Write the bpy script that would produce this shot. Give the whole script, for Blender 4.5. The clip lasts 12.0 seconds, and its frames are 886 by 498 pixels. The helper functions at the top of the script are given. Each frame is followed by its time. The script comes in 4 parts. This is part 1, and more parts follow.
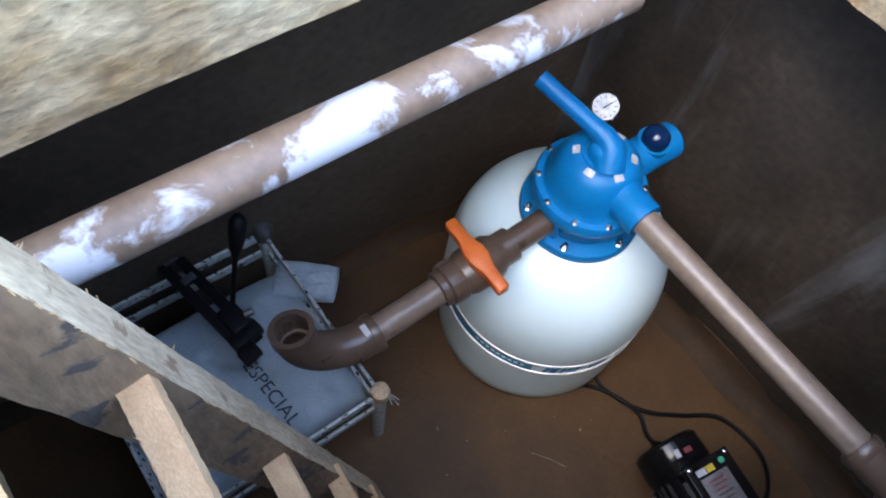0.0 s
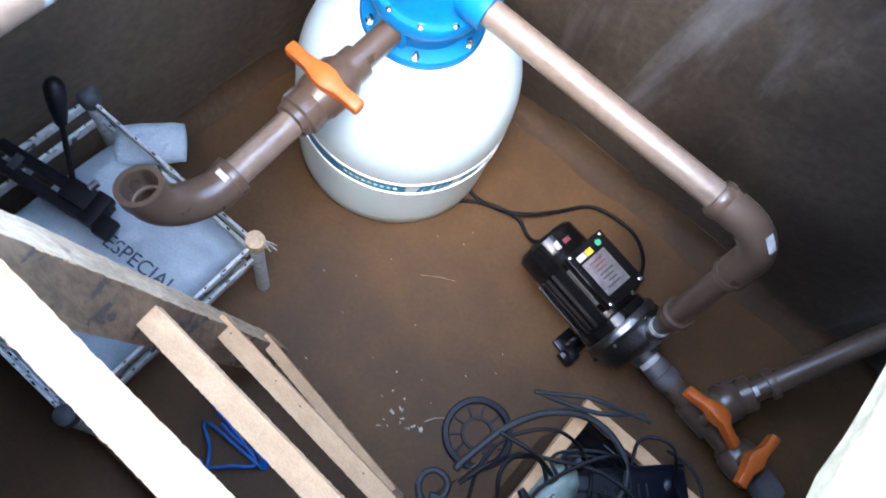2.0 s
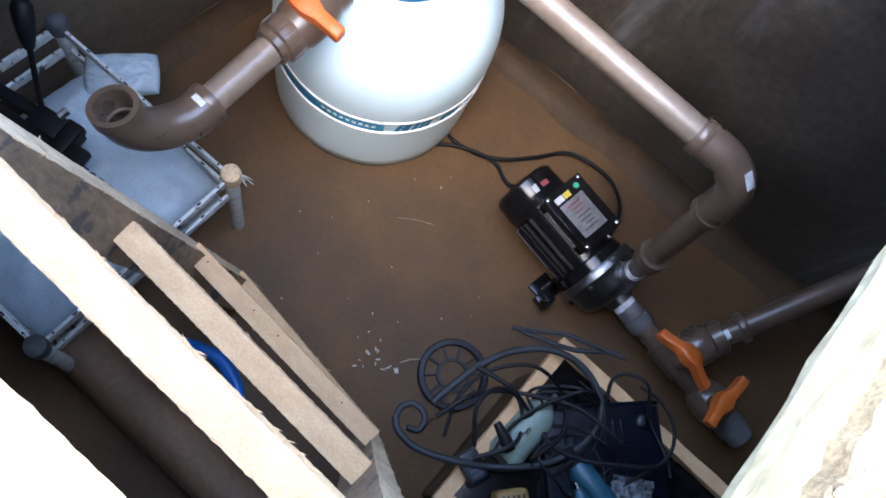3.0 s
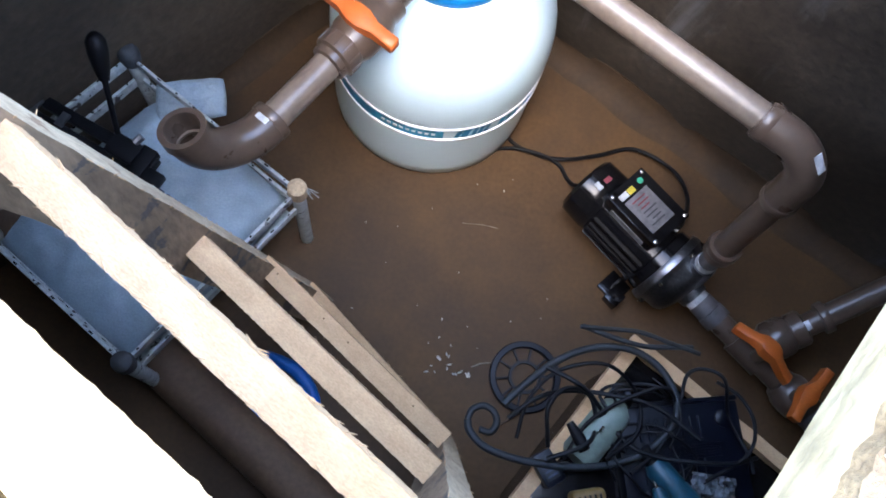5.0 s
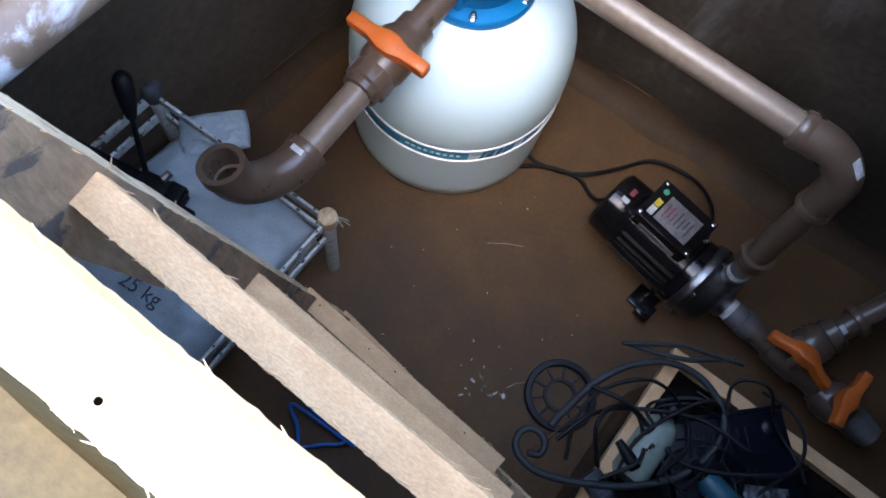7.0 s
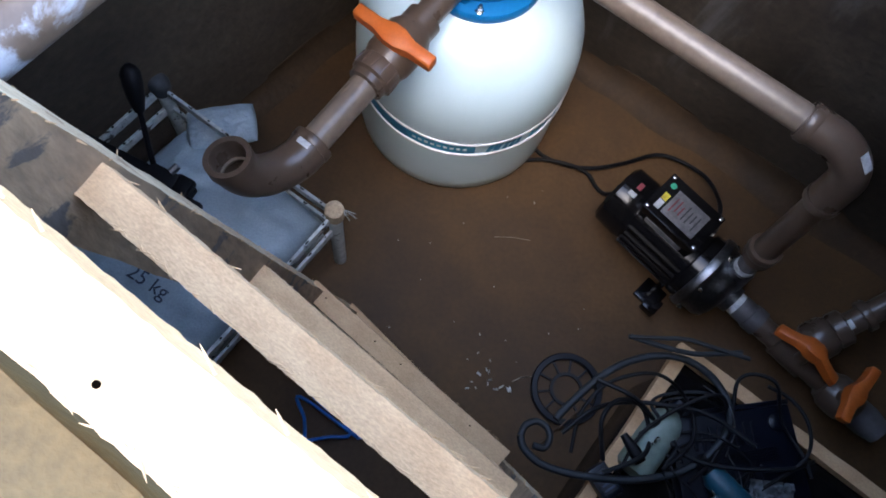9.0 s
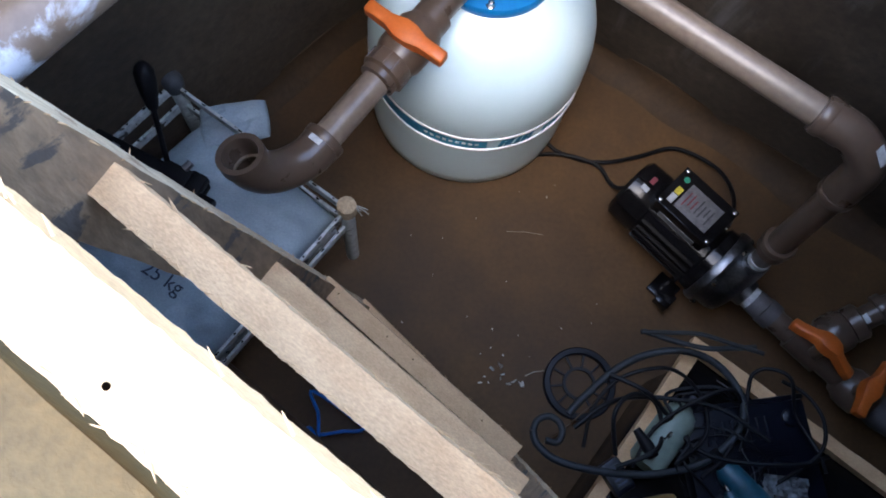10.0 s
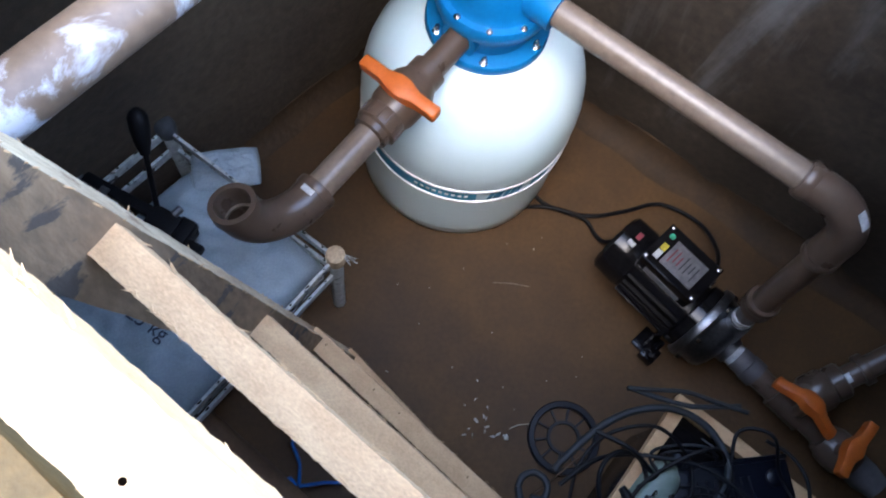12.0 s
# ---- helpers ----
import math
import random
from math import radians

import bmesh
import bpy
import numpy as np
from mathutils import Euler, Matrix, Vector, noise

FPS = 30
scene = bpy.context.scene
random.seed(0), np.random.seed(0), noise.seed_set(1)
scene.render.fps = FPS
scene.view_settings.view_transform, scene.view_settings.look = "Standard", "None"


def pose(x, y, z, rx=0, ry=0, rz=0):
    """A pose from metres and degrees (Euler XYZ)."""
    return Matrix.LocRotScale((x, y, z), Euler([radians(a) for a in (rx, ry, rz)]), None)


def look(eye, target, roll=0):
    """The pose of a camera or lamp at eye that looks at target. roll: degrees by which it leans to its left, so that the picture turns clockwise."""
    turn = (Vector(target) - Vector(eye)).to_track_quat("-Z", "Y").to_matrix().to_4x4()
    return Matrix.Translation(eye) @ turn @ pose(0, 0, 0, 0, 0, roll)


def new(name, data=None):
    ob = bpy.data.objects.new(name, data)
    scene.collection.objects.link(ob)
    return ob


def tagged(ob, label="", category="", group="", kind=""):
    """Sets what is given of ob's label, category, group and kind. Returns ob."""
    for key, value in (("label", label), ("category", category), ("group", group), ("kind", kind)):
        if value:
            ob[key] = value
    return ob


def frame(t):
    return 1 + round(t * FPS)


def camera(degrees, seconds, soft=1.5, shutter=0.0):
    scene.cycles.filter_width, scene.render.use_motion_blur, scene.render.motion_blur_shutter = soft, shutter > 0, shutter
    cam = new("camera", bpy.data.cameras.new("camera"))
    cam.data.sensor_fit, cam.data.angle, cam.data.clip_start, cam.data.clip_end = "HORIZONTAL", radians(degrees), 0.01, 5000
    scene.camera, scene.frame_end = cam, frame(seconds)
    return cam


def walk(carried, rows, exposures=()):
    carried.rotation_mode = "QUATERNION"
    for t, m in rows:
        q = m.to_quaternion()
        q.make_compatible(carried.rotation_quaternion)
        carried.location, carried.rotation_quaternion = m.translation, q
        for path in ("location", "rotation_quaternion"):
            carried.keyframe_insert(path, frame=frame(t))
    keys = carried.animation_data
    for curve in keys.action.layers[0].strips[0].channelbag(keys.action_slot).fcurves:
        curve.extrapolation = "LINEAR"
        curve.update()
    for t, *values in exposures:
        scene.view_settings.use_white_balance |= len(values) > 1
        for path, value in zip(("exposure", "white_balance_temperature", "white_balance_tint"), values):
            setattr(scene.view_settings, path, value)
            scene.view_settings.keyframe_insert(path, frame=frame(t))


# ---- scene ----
LENS = 59.69
PATH = [
    (0, (-0.0433, -0.7667, 1.5781), (-0.2053, -0.0759, 0.2566), 11.53),
    (0.5, (-0.0423, -0.7635, 1.5741), (-0.2929, -0.0781, 0.2635), 4.14),
    (1, (-0.0435, -0.7613, 1.5721), (-0.1911, -0.0218, 0.2755), 10.07),
    (1.5, (-0.0271, -0.7682, 1.5511), (0.0423, -0.2295, 0.1529), 18.64),
    (2, (-0.0080, -0.7956, 1.5255), (0.1382, -0.2758, 0.1261), 27.43),
    (2.5, (-0.0128, -0.8331, 1.4992), (0.2034, -0.3590, 0.0926), 37.07),
    (4.5, (0.0002, -0.8497, 1.5085), (0.1732, -0.3903, 0.0911), 29.07),
    (5, (0.0025, -0.8520, 1.5074), (0.0805, -0.3867, 0.0835), 19.42),
    (5.5, (0.0000, -0.8459, 1.5112), (0.0838, -0.3368, 0.1027), 19.31),
    (6, (-0.0246, -0.8500, 1.5112), (0.0399, -0.3326, 0.1047), 17.28),
    (6.5, (-0.0630, -0.8483, 1.4997), (0.0361, -0.3487, 0.0888), 19.18),
    (7, (-0.0660, -0.8466, 1.4966), (0.0198, -0.3513, 0.0834), 16.97),
    (9, (-0.0618, -0.8488, 1.4980), (0.0088, -0.3650, 0.0799), 15.68),
    (9.5, (-0.0627, -0.8489, 1.4949), (0.0055, -0.3773, 0.0726), 15.38),
    (10, (-0.0594, -0.8467, 1.5008), (-0.0137, -0.3776, 0.0768), 12.88),
    (10.5, (-0.0566, -0.8413, 1.5068), (-0.0532, -0.3745, 0.0812), 7.70),
    (11, (-0.0572, -0.8411, 1.5108), (-0.0309, -0.3587, 0.0907), 11.21),
    (11.5, (-0.0616, -0.8389, 1.5065), (-0.0557, -0.3579, 0.0857), 9.07),
    (12, (-0.0723, -0.8343, 1.5092), (-0.0039, -0.2849, 0.1151), 15.65),
]
KELVIN, TINT = 6500, 12
EXPO = [(t, e, KELVIN, TINT) for t, e in ((0.0, 3.81), (0.5, 4.48), (1.0, 4.20), (1.5, 4.78), (2.0, 5.40), (2.5, 5.20), (4.5, 4.83), (5.5, 4.91), (6.5, 4.43), (9.0, 3.99), (10.5, 4.00), (12.0, 4.25))]
PAINT_A, PAINT_B = (-0.556, -0.961, 1.072), (-0.060, -0.094, 1.003)
STR_TOP = 1.30
TXT1, TXT2 = (-0.441, -0.438, 0.2275), (-0.518, -0.536, 0.2275)
cam = camera(LENS, 12.0, soft=1.8, shutter=0.3)
walk(cam, [(t, look(eye, goal, roll)) for t, eye, goal, roll in PATH], EXPO)

# ---- light: open sky above the hatch, and a high sun behind thin cloud ----
SUN_EL, SUN_AZ = 62.0, 256.0   # azimuth of the place the sun stands at, counted from +x
world = bpy.data.worlds.new("world")
scene.world = world
world.use_nodes = True
wt = world.node_tree
sky = wt.nodes.new("ShaderNodeTexSky")
sky.sky_type, sky.sun_disc = "NISHITA", False
sky.sun_elevation, sky.sun_rotation = radians(SUN_EL), radians(90 - SUN_AZ)
wt.links.new(sky.outputs[0], wt.nodes["Background"].inputs[0])
wt.nodes["Background"].inputs[1].default_value = 0.12
sun = new("sun", bpy.data.lights.new("sun", "SUN"))
sun.data.energy, sun.data.angle, sun.data.color = 0.075, radians(38), (1.0, 0.96, 0.90)
ce = math.cos(radians(SUN_EL))
sun.matrix_world = look((3 * ce * math.cos(radians(SUN_AZ)), 3 * ce * math.sin(radians(SUN_AZ)), 3 * math.sin(radians(SUN_EL)) + 1), (0, 0, 1))


# ---- materials ----
def mat(name, color, rough=0.6, metal=0.0, dark=None, scale=8.0, bump=0.15, grain=120.0, mix=0.6, spec=0.5, coat=0.0, stretch=(1, 1, 1), object_random=0.0, trans=0.0, third=None, turn=0.0):
    """A surface with two scales of variation: large stains and fine grain, both in object metres."""
    m = bpy.data.materials.new(name)
    m.use_nodes = True
    nt = m.node_tree
    N, Lk = nt.nodes, nt.links
    b = N["Principled BSDF"]
    b.inputs["Roughness"].default_value, b.inputs["Metallic"].default_value = rough, metal
    b.inputs["Specular IOR Level"].default_value, b.inputs["Coat Weight"].default_value = spec, coat
    b.inputs["Transmission Weight"].default_value = trans
    co = N.new("ShaderNodeTexCoord")
    mp = N.new("ShaderNodeMapping")
    mp.vector_type = "TEXTURE"
    mp.inputs["Scale"].default_value, mp.inputs["Rotation"].default_value = stretch, (0, 0, radians(turn))
    Lk.new(co.outputs["Object"], mp.inputs[0])
    big, fine = N.new("ShaderNodeTexNoise"), N.new("ShaderNodeTexNoise")
    big.inputs["Scale"].default_value, big.inputs["Detail"].default_value, big.inputs["Roughness"].default_value = scale, 6, 0.62
    fine.inputs["Scale"].default_value, fine.inputs["Detail"].default_value = grain, 4
    for n in (big, fine):
        Lk.new(mp.outputs[0], n.inputs["Vector"])
    ramp = N.new("ShaderNodeValToRGB")
    dk = dark or tuple(c * 0.6 for c in color)
    ramp.color_ramp.elements[0].position, ramp.color_ramp.elements[1].position = 0.35, 0.65
    ramp.color_ramp.elements[0].color, ramp.color_ramp.elements[1].color = (*dk, 1), (*color, 1)
    if third:
        e = ramp.color_ramp.elements.new(0.78)
        e.color = (*third, 1)
    Lk.new(big.outputs["Fac"], ramp.inputs[0])
    mx = N.new("ShaderNodeMix")
    mx.data_type, mx.blend_type = "RGBA", "OVERLAY"
    mx.inputs["Factor"].default_value = mix
    Lk.new(ramp.outputs[0], mx.inputs[6])
    gr = N.new("ShaderNodeValToRGB")
    gr.color_ramp.elements[0].position, gr.color_ramp.elements[1].position = 0.3, 0.7
    gr.color_ramp.elements[0].color, gr.color_ramp.elements[1].color = (0.3, 0.3, 0.3, 1), (0.68, 0.68, 0.68, 1)
    Lk.new(fine.outputs["Fac"], gr.inputs[0])
    Lk.new(gr.outputs[0], mx.inputs[7])
    out = mx.outputs[2]
    if object_random:
        info, hsv = N.new("ShaderNodeObjectInfo"), N.new("ShaderNodeHueSaturation")
        mr = N.new("ShaderNodeMapRange")
        mr.inputs["To Min"].default_value, mr.inputs["To Max"].default_value = 1 - object_random, 1 + object_random
        Lk.new(info.outputs["Random"], mr.inputs["Value"])
        Lk.new(mr.outputs[0], hsv.inputs["Value"])
        Lk.new(out, hsv.inputs["Color"])
        out = hsv.outputs[0]
    Lk.new(out, b.inputs["Base Color"])
    rr = N.new("ShaderNodeMapRange")
    rr.inputs["To Min"].default_value, rr.inputs["To Max"].default_value = max(rough - 0.12, 0.03), min(rough + 0.12, 1)
    Lk.new(big.outputs["Fac"], rr.inputs["Value"])
    Lk.new(rr.outputs[0], b.inputs["Roughness"])
    if bump:
        bp = N.new("ShaderNodeBump")
        bp.inputs["Strength"].default_value, bp.inputs["Distance"].default_value = bump, 0.004
        add = N.new("ShaderNodeMath")
        add.operation = "ADD"
        Lk.new(big.outputs["Fac"], add.inputs[0])
        Lk.new(fine.outputs["Fac"], add.inputs[1])
        Lk.new(add.outputs[0], bp.inputs["Height"])
        Lk.new(bp.outputs[0], b.inputs["Normal"])
    return m


def patched(base, name, color, threshold, scale, soft=0.025, stretch=(1, 1, 1)):
    """A copy of a material with patches of dried paint or chipped rust on it."""
    m = base.copy()
    m.name = name
    N, Lk = m.node_tree.nodes, m.node_tree.links
    b = N["Principled BSDF"]
    old = b.inputs["Base Color"].links[0].from_socket
    co = N.new("ShaderNodeTexCoord")
    n = N.new("ShaderNodeTexNoise")
    n.inputs["Scale"].default_value, n.inputs["Detail"].default_value, n.inputs["Distortion"].default_value = scale, 8, 0.4
    n.inputs["Roughness"].default_value = 0.6
    mp = N.new("ShaderNodeMapping")
    mp.vector_type = "TEXTURE"
    mp.inputs["Scale"].default_value = stretch
    Lk.new(co.outputs["Object"], mp.inputs[0])
    Lk.new(mp.outputs[0], n.inputs["Vector"])
    r = N.new("ShaderNodeValToRGB")
    r.color_ramp.elements[0].position, r.color_ramp.elements[1].position = threshold, threshold + soft
    Lk.new(n.outputs["Fac"], r.inputs[0])
    mx = N.new("ShaderNodeMix")
    mx.data_type = "RGBA"
    Lk.new(r.outputs[0], mx.inputs[0])
    Lk.new(old, mx.inputs[6])
    mx.inputs[7].default_value = (*color, 1)
    Lk.new(mx.outputs[2], b.inputs["Base Color"])
    return m


M_WALL = mat("wall_cement", (0.09386, 0.06888, 0.04358), 0.65, dark=(0.04833, 0.0333, 0.02084), scale=4.5, bump=0.5, grain=60, third=(0.1833, 0.1507, 0.1137))
# east wall's cement, about half as bright as wall_cement
M_WALL_DARK = mat("dark_wall_cement", (0.04821, 0.03732, 0.02595), 0.6, dark=(0.02022, 0.01477, 0.009922), scale=4.5, bump=0.6, grain=60, mix=0.8, third=(0.1011, 0.08942, 0.0725))
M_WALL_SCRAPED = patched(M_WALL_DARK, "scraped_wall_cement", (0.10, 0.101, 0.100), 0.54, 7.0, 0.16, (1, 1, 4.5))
M_MUD = mat("muddy_pipe", (0.1521, 0.08774, 0.04505), 0.7, dark=(0.09887, 0.05616, 0.03089), scale=7, bump=0.2, grain=90, mix=0.4)
M_EARTH = mat("dry_earth", (0.2228, 0.1575, 0.08357), 0.95, dark=(0.13, 0.08511, 0.0418), scale=70, bump=0.6, grain=420, mix=0.8, third=(0.3156, 0.2469, 0.1532))
M_HOLE = mat("nail_rust", (0.002, 0.0012, 0.0008), 0.95, scale=60, bump=0, spec=0.0)
M_FLOOR = mat("floor_cement", (0.09464, 0.04861, 0.016), 0.70, dark=(0.05126, 0.02638, 0.0095), scale=3.2, bump=0.12, grain=110, mix=0.30, spec=0.35)
M_FILLET = mat("muddy_mortar", (0.06445, 0.03593, 0.01537), 0.75, dark=(0.03296, 0.01987, 0.00975), scale=7, bump=0.35, grain=90, mix=0.4, third=(0.07324, 0.05733, 0.0375), spec=0.3)
M_SLAB = mat("slab_concrete", (0.402, 0.3294, 0.2023), 0.9, dark=(0.215, 0.1389, 0.06125), scale=13, bump=1.0, grain=85, mix=0.85, third=(0.6169, 0.5431, 0.3776), stretch=(1, 1.6, 1), turn=-31)
# darker and yellower than slab_concrete, for the pieces behind the ladder
M_NEAR_GROUND = mat("yellow_brown_ground", (0.1074, 0.07066, 0.02517), 0.95, dark=(0.0693, 0.0436, 0.01528), scale=12, bump=0.22, grain=200, mix=0.4, third=(0.1386, 0.1022, 0.04495))
M_PVC = mat("brown_plastic_pipe", (0.08395, 0.05522, 0.03752), 0.30, dark=(0.06967, 0.04806, 0.03402), scale=10, bump=0.05, grain=90, mix=0.3)
M_PVC_OLD = mat("dusty_brown_pipe", (0.1679, 0.1303, 0.09751), 0.33, dark=(0.1283, 0.09541, 0.07063), scale=9, bump=0.1, grain=80, mix=0.4)
M_PVC_PALE = mat("sun_bleached_brown_pipe", (0.1837, 0.1334, 0.093), 0.42, dark=(0.132, 0.09329, 0.06458), scale=9, bump=0.1, grain=80, mix=0.4)
M_PVC_PAINT = patched(M_PVC_PALE, "pipe_with_dried_paint", (0.40, 0.415, 0.44), 0.515, 12, 0.06)
M_GREY_PIPE = mat("grey_coupling", (0.102, 0.096, 0.096), 0.5, scale=20, bump=0.05, mix=0.3)
M_ORANGE = mat("orange_plastic", (0.4896, 0.1123, 0.01728), 0.45, dark=(0.4284, 0.08984, 0.01296), scale=30, bump=0.05, grain=200, mix=0.2)
M_TANK = mat("white_tank", (0.6317, 0.7872, 0.8168), 0.34, dark=(0.6016, 0.7616, 0.7809), scale=6, bump=0.02, grain=60, mix=0.05, coat=0.25, spec=0.8)
M_LINE = mat("white_band_line", (0.90, 0.93, 0.92), 0.35, scale=30, bump=0.0, mix=0.05)
M_BLUE = mat("blue_plastic", (0.0008, 0.150, 0.375), 0.42, dark=(0.0006, 0.125, 0.325), scale=15, bump=0.03, grain=150, mix=0.15, spec=0.3)
M_DECAL = mat("band_blue", (0.0072, 0.2295, 0.432), 0.4, scale=20, bump=0, mix=0.15)
M_DECAL2 = mat("band_label_blue", (0.018, 0.338, 0.546), 0.4, scale=20, bump=0, mix=0.15)
M_CHROME = mat("steel_bolt", (0.7, 0.7, 0.68), 0.25, metal=1.0, scale=60, bump=0.05, mix=0.2)
M_CAST = mat("bare_cast_metal", (0.2367, 0.2452, 0.2581), 0.33, metal=1.0, dark=(0.155, 0.1635, 0.1765), scale=25, bump=0.25, grain=200, mix=0.3)
M_BLACK = mat("black_motor_paint", (0.004, 0.004, 0.005), 0.14, dark=(0.006, 0.0055, 0.0055), scale=12, bump=0.04, grain=160, mix=0.2, spec=0.28)
M_RUBBER = mat("black_rubber", (0.0055, 0.0055, 0.0065), 0.50, scale=30, bump=0.1, mix=0.3, spec=0.18)
M_DUSTY = mat("dusty_grey_cable", (0.005141, 0.006283, 0.007997), 0.55, dark=(0.002285, 0.002856, 0.003713), scale=18, bump=0.15, mix=0.4, spec=0.25)
M_IRON = mat("dusty_wrought_iron", (0.01958, 0.02481, 0.02872), 0.6, metal=0.2, dark=(0.007834, 0.01045, 0.01227), scale=22, bump=0.3, mix=0.4)
M_WOOD = mat("sawn_pine", (0.5335, 0.349, 0.1867), 0.88, dark=(0.4563, 0.2823, 0.1431), scale=60, bump=0.14, grain=700, stretch=(2.2, 1, 1), mix=0.38, turn=-31, object_random=0.06)
M_WOOD_OLD = patched(mat("weathered_board", (0.338, 0.2329, 0.1405), 0.82, dark=(0.1752, 0.1118, 0.06461), scale=9, bump=0.35, grain=140, stretch=(1, 1, 3), third=(0.5759, 0.4541, 0.3041)), "cement_stained_board", (0.088, 0.073, 0.060), 0.56, 13, 0.03)
M_WOOD_EDGE = patched(mat("sawn_board_edge_pine", (0.5316, 0.4135, 0.2629), 0.9, dark=(0.3544, 0.2531, 0.1522), scale=16, bump=0.6, grain=200, stretch=(1, 1, 4), third=(0.6379, 0.5231, 0.3598)), "sawn_board_edge", (0.2658, 0.1688, 0.09684), 0.60, 30, 0.04)
M_SACK = mat("woven_plastic_sack", (0.3284, 0.3988, 0.4312), 0.42, dark=(0.2554, 0.3138, 0.3479), scale=7, bump=0.25, grain=300, mix=0.25)
M_INK = mat("dark_print", (0.03, 0.045, 0.08), 0.6, scale=40, bump=0, mix=0.2)
M_WHITE_IRON = patched(mat("white_painted_iron", (0.5028, 0.5319, 0.5129), 0.55, dark=(0.3815, 0.3989, 0.3756), scale=14, bump=0.3, grain=90), "chipped_white_iron", (0.04815, 0.0394, 0.03562), 0.60, 42)
M_CAP = mat("grey_rubber_cap", (0.056, 0.0588, 0.0616), 0.7, scale=25, bump=0.2, mix=0.4)
M_LABEL = mat("silver_label", (0.2145, 0.2067, 0.2067), 0.35, metal=0.3, scale=60, bump=0, mix=0.2)
M_RED = mat("red_print", (0.22, 0.035, 0.045), 0.5, scale=60, bump=0, mix=0.2)
M_YELLOW = mat("yellow_sticker", (0.7, 0.55, 0.05), 0.5, scale=60, bump=0, mix=0.2)
M_GREEN = mat("green_sticker", (0.05, 0.45, 0.25), 0.5, scale=60, bump=0, mix=0.2)
M_PAPER = mat("white_sticker", (0.525, 0.54, 0.54), 0.6, scale=60, bump=0, mix=0.2)
M_PALE = mat("pale_green_plastic", (0.168, 0.212, 0.172), 0.5, dark=(0.132, 0.172, 0.1424), scale=15, bump=0.1, mix=0.3)
M_DKBLUE = mat("dark_blue_plastic", (0.00182, 0.00336, 0.00805), 0.40, dark=(0.001235, 0.002117, 0.005292), scale=14, bump=0.1, mix=0.3, spec=0.25)
M_BRBLUE = mat("bright_blue_plastic", (0.004, 0.12, 0.42), 0.4, scale=18, bump=0.05, mix=0.2, spec=0.3)
M_SIGHT = mat("dark_sight_glass", (0.004, 0.020, 0.070), 0.06, scale=30, bump=0, mix=0.0)
M_DIRT = mat("pale_debris", (0.3465, 0.3135, 0.2552), 0.9, dark=(0.2228, 0.1815, 0.1276), scale=30, bump=0.4)


# ---- building helpers ----
def vec(*p):
    return Vector(p)


def part(name, bm, material, parent=None, label="", smooth=40):
    me = bpy.data.meshes.new(name)
    bmesh.ops.recalc_face_normals(bm, faces=bm.faces)
    bm.to_mesh(me)
    bm.free()
    me.materials.append(material)
    if smooth:
        me.polygons.foreach_set("use_smooth", [True] * len(me.polygons))
        me.set_sharp_from_angle(angle=radians(smooth))
    ob = new(name, me)
    ob.parent = parent
    if parent is not None:
        ob.matrix_parent_inverse = parent.matrix_basis.inverted()
        if parent.parent is not None:
            ob.matrix_parent_inverse = (parent.parent.matrix_basis @ parent.matrix_parent_inverse @ parent.matrix_basis).inverted()
    if label:
        ob["label"] = label
    return ob


def thing(name, at, label, category, group="", kind=""):
    ob = new(name)
    ob.location = at
    ob.empty_display_size = 0.05
    return tagged(ob, label, category, group, kind)


def frame_of(d, hint=(0, 0, 1)):
    """Matrix columns: d, a side way, and the way nearest to hint."""
    x = Vector(d).normalized()
    y = Vector(hint).cross(x)
    y = y.normalized() if y.length > 1e-5 else Vector((0, 1, 0))
    return Matrix((x, y, x.cross(y))).transposed()


def box(center, size, rot=None, bevel=0.0, bm=None, segments=2):
    bm = bm or bmesh.new()
    g = bmesh.ops.create_cube(bm, size=1)
    m = Matrix.Translation(center) @ (rot.to_4x4() if rot is not None else Matrix()) @ Matrix.Diagonal((*size, 1))
    bmesh.ops.transform(bm, matrix=m, verts=g["verts"])
    if bevel:
        es = list({e for v in g["verts"] for e in v.link_edges})
        bmesh.ops.bevel(bm, geom=es, offset=bevel, segments=segments, affect="EDGES", profile=0.6)
    return bm


def tube(points, radius, seg=20, inner=None, bm=None, radii=None, caps=True):
    """A round bar or pipe along points; inner makes it hollow with open ends."""
    bm = bm or bmesh.new()
    pts = [Vector(p) for p in points]
    up = Vector((0.13, 0.21, 0.97))
    rings, n = [], len(pts)
    side = None
    for i, p in enumerate(pts):
        d = (pts[min(i + 1, n - 1)] - pts[max(i - 1, 0)]).normalized()
        side = up.cross(d).normalized() if side is None else (side - d * side.dot(d)).normalized()
        if i == 0 and abs(d.dot(up.normalized())) > 0.98:
            side = Vector((1, 0, 0)).cross(d).normalized()
        top = d.cross(side)
        rr = radii[i] if radii else radius
        def ring(r):
            return [bm.verts.new(p + (side * math.cos(a) + top * math.sin(a)) * r) for a in (2 * math.pi * k / seg for k in range(seg))]
        rings.append((ring(rr), ring(inner * rr / radius) if inner else None))
    for i in range(n - 1):
        for q in (0, 1) if inner else (0,):
            A, B = rings[i][q], rings[i + 1][q]
            for k in range(seg):
                bm.faces.new((A[k], A[(k + 1) % seg], B[(k + 1) % seg], B[k]))
    for e in (0, n - 1):
        o, w = rings[e]
        if inner:
            for k in range(seg):
                bm.faces.new((o[k], o[(k + 1) % seg], w[(k + 1) % seg], w[k]))
        elif caps:
            bm.faces.new(o)
    return bm


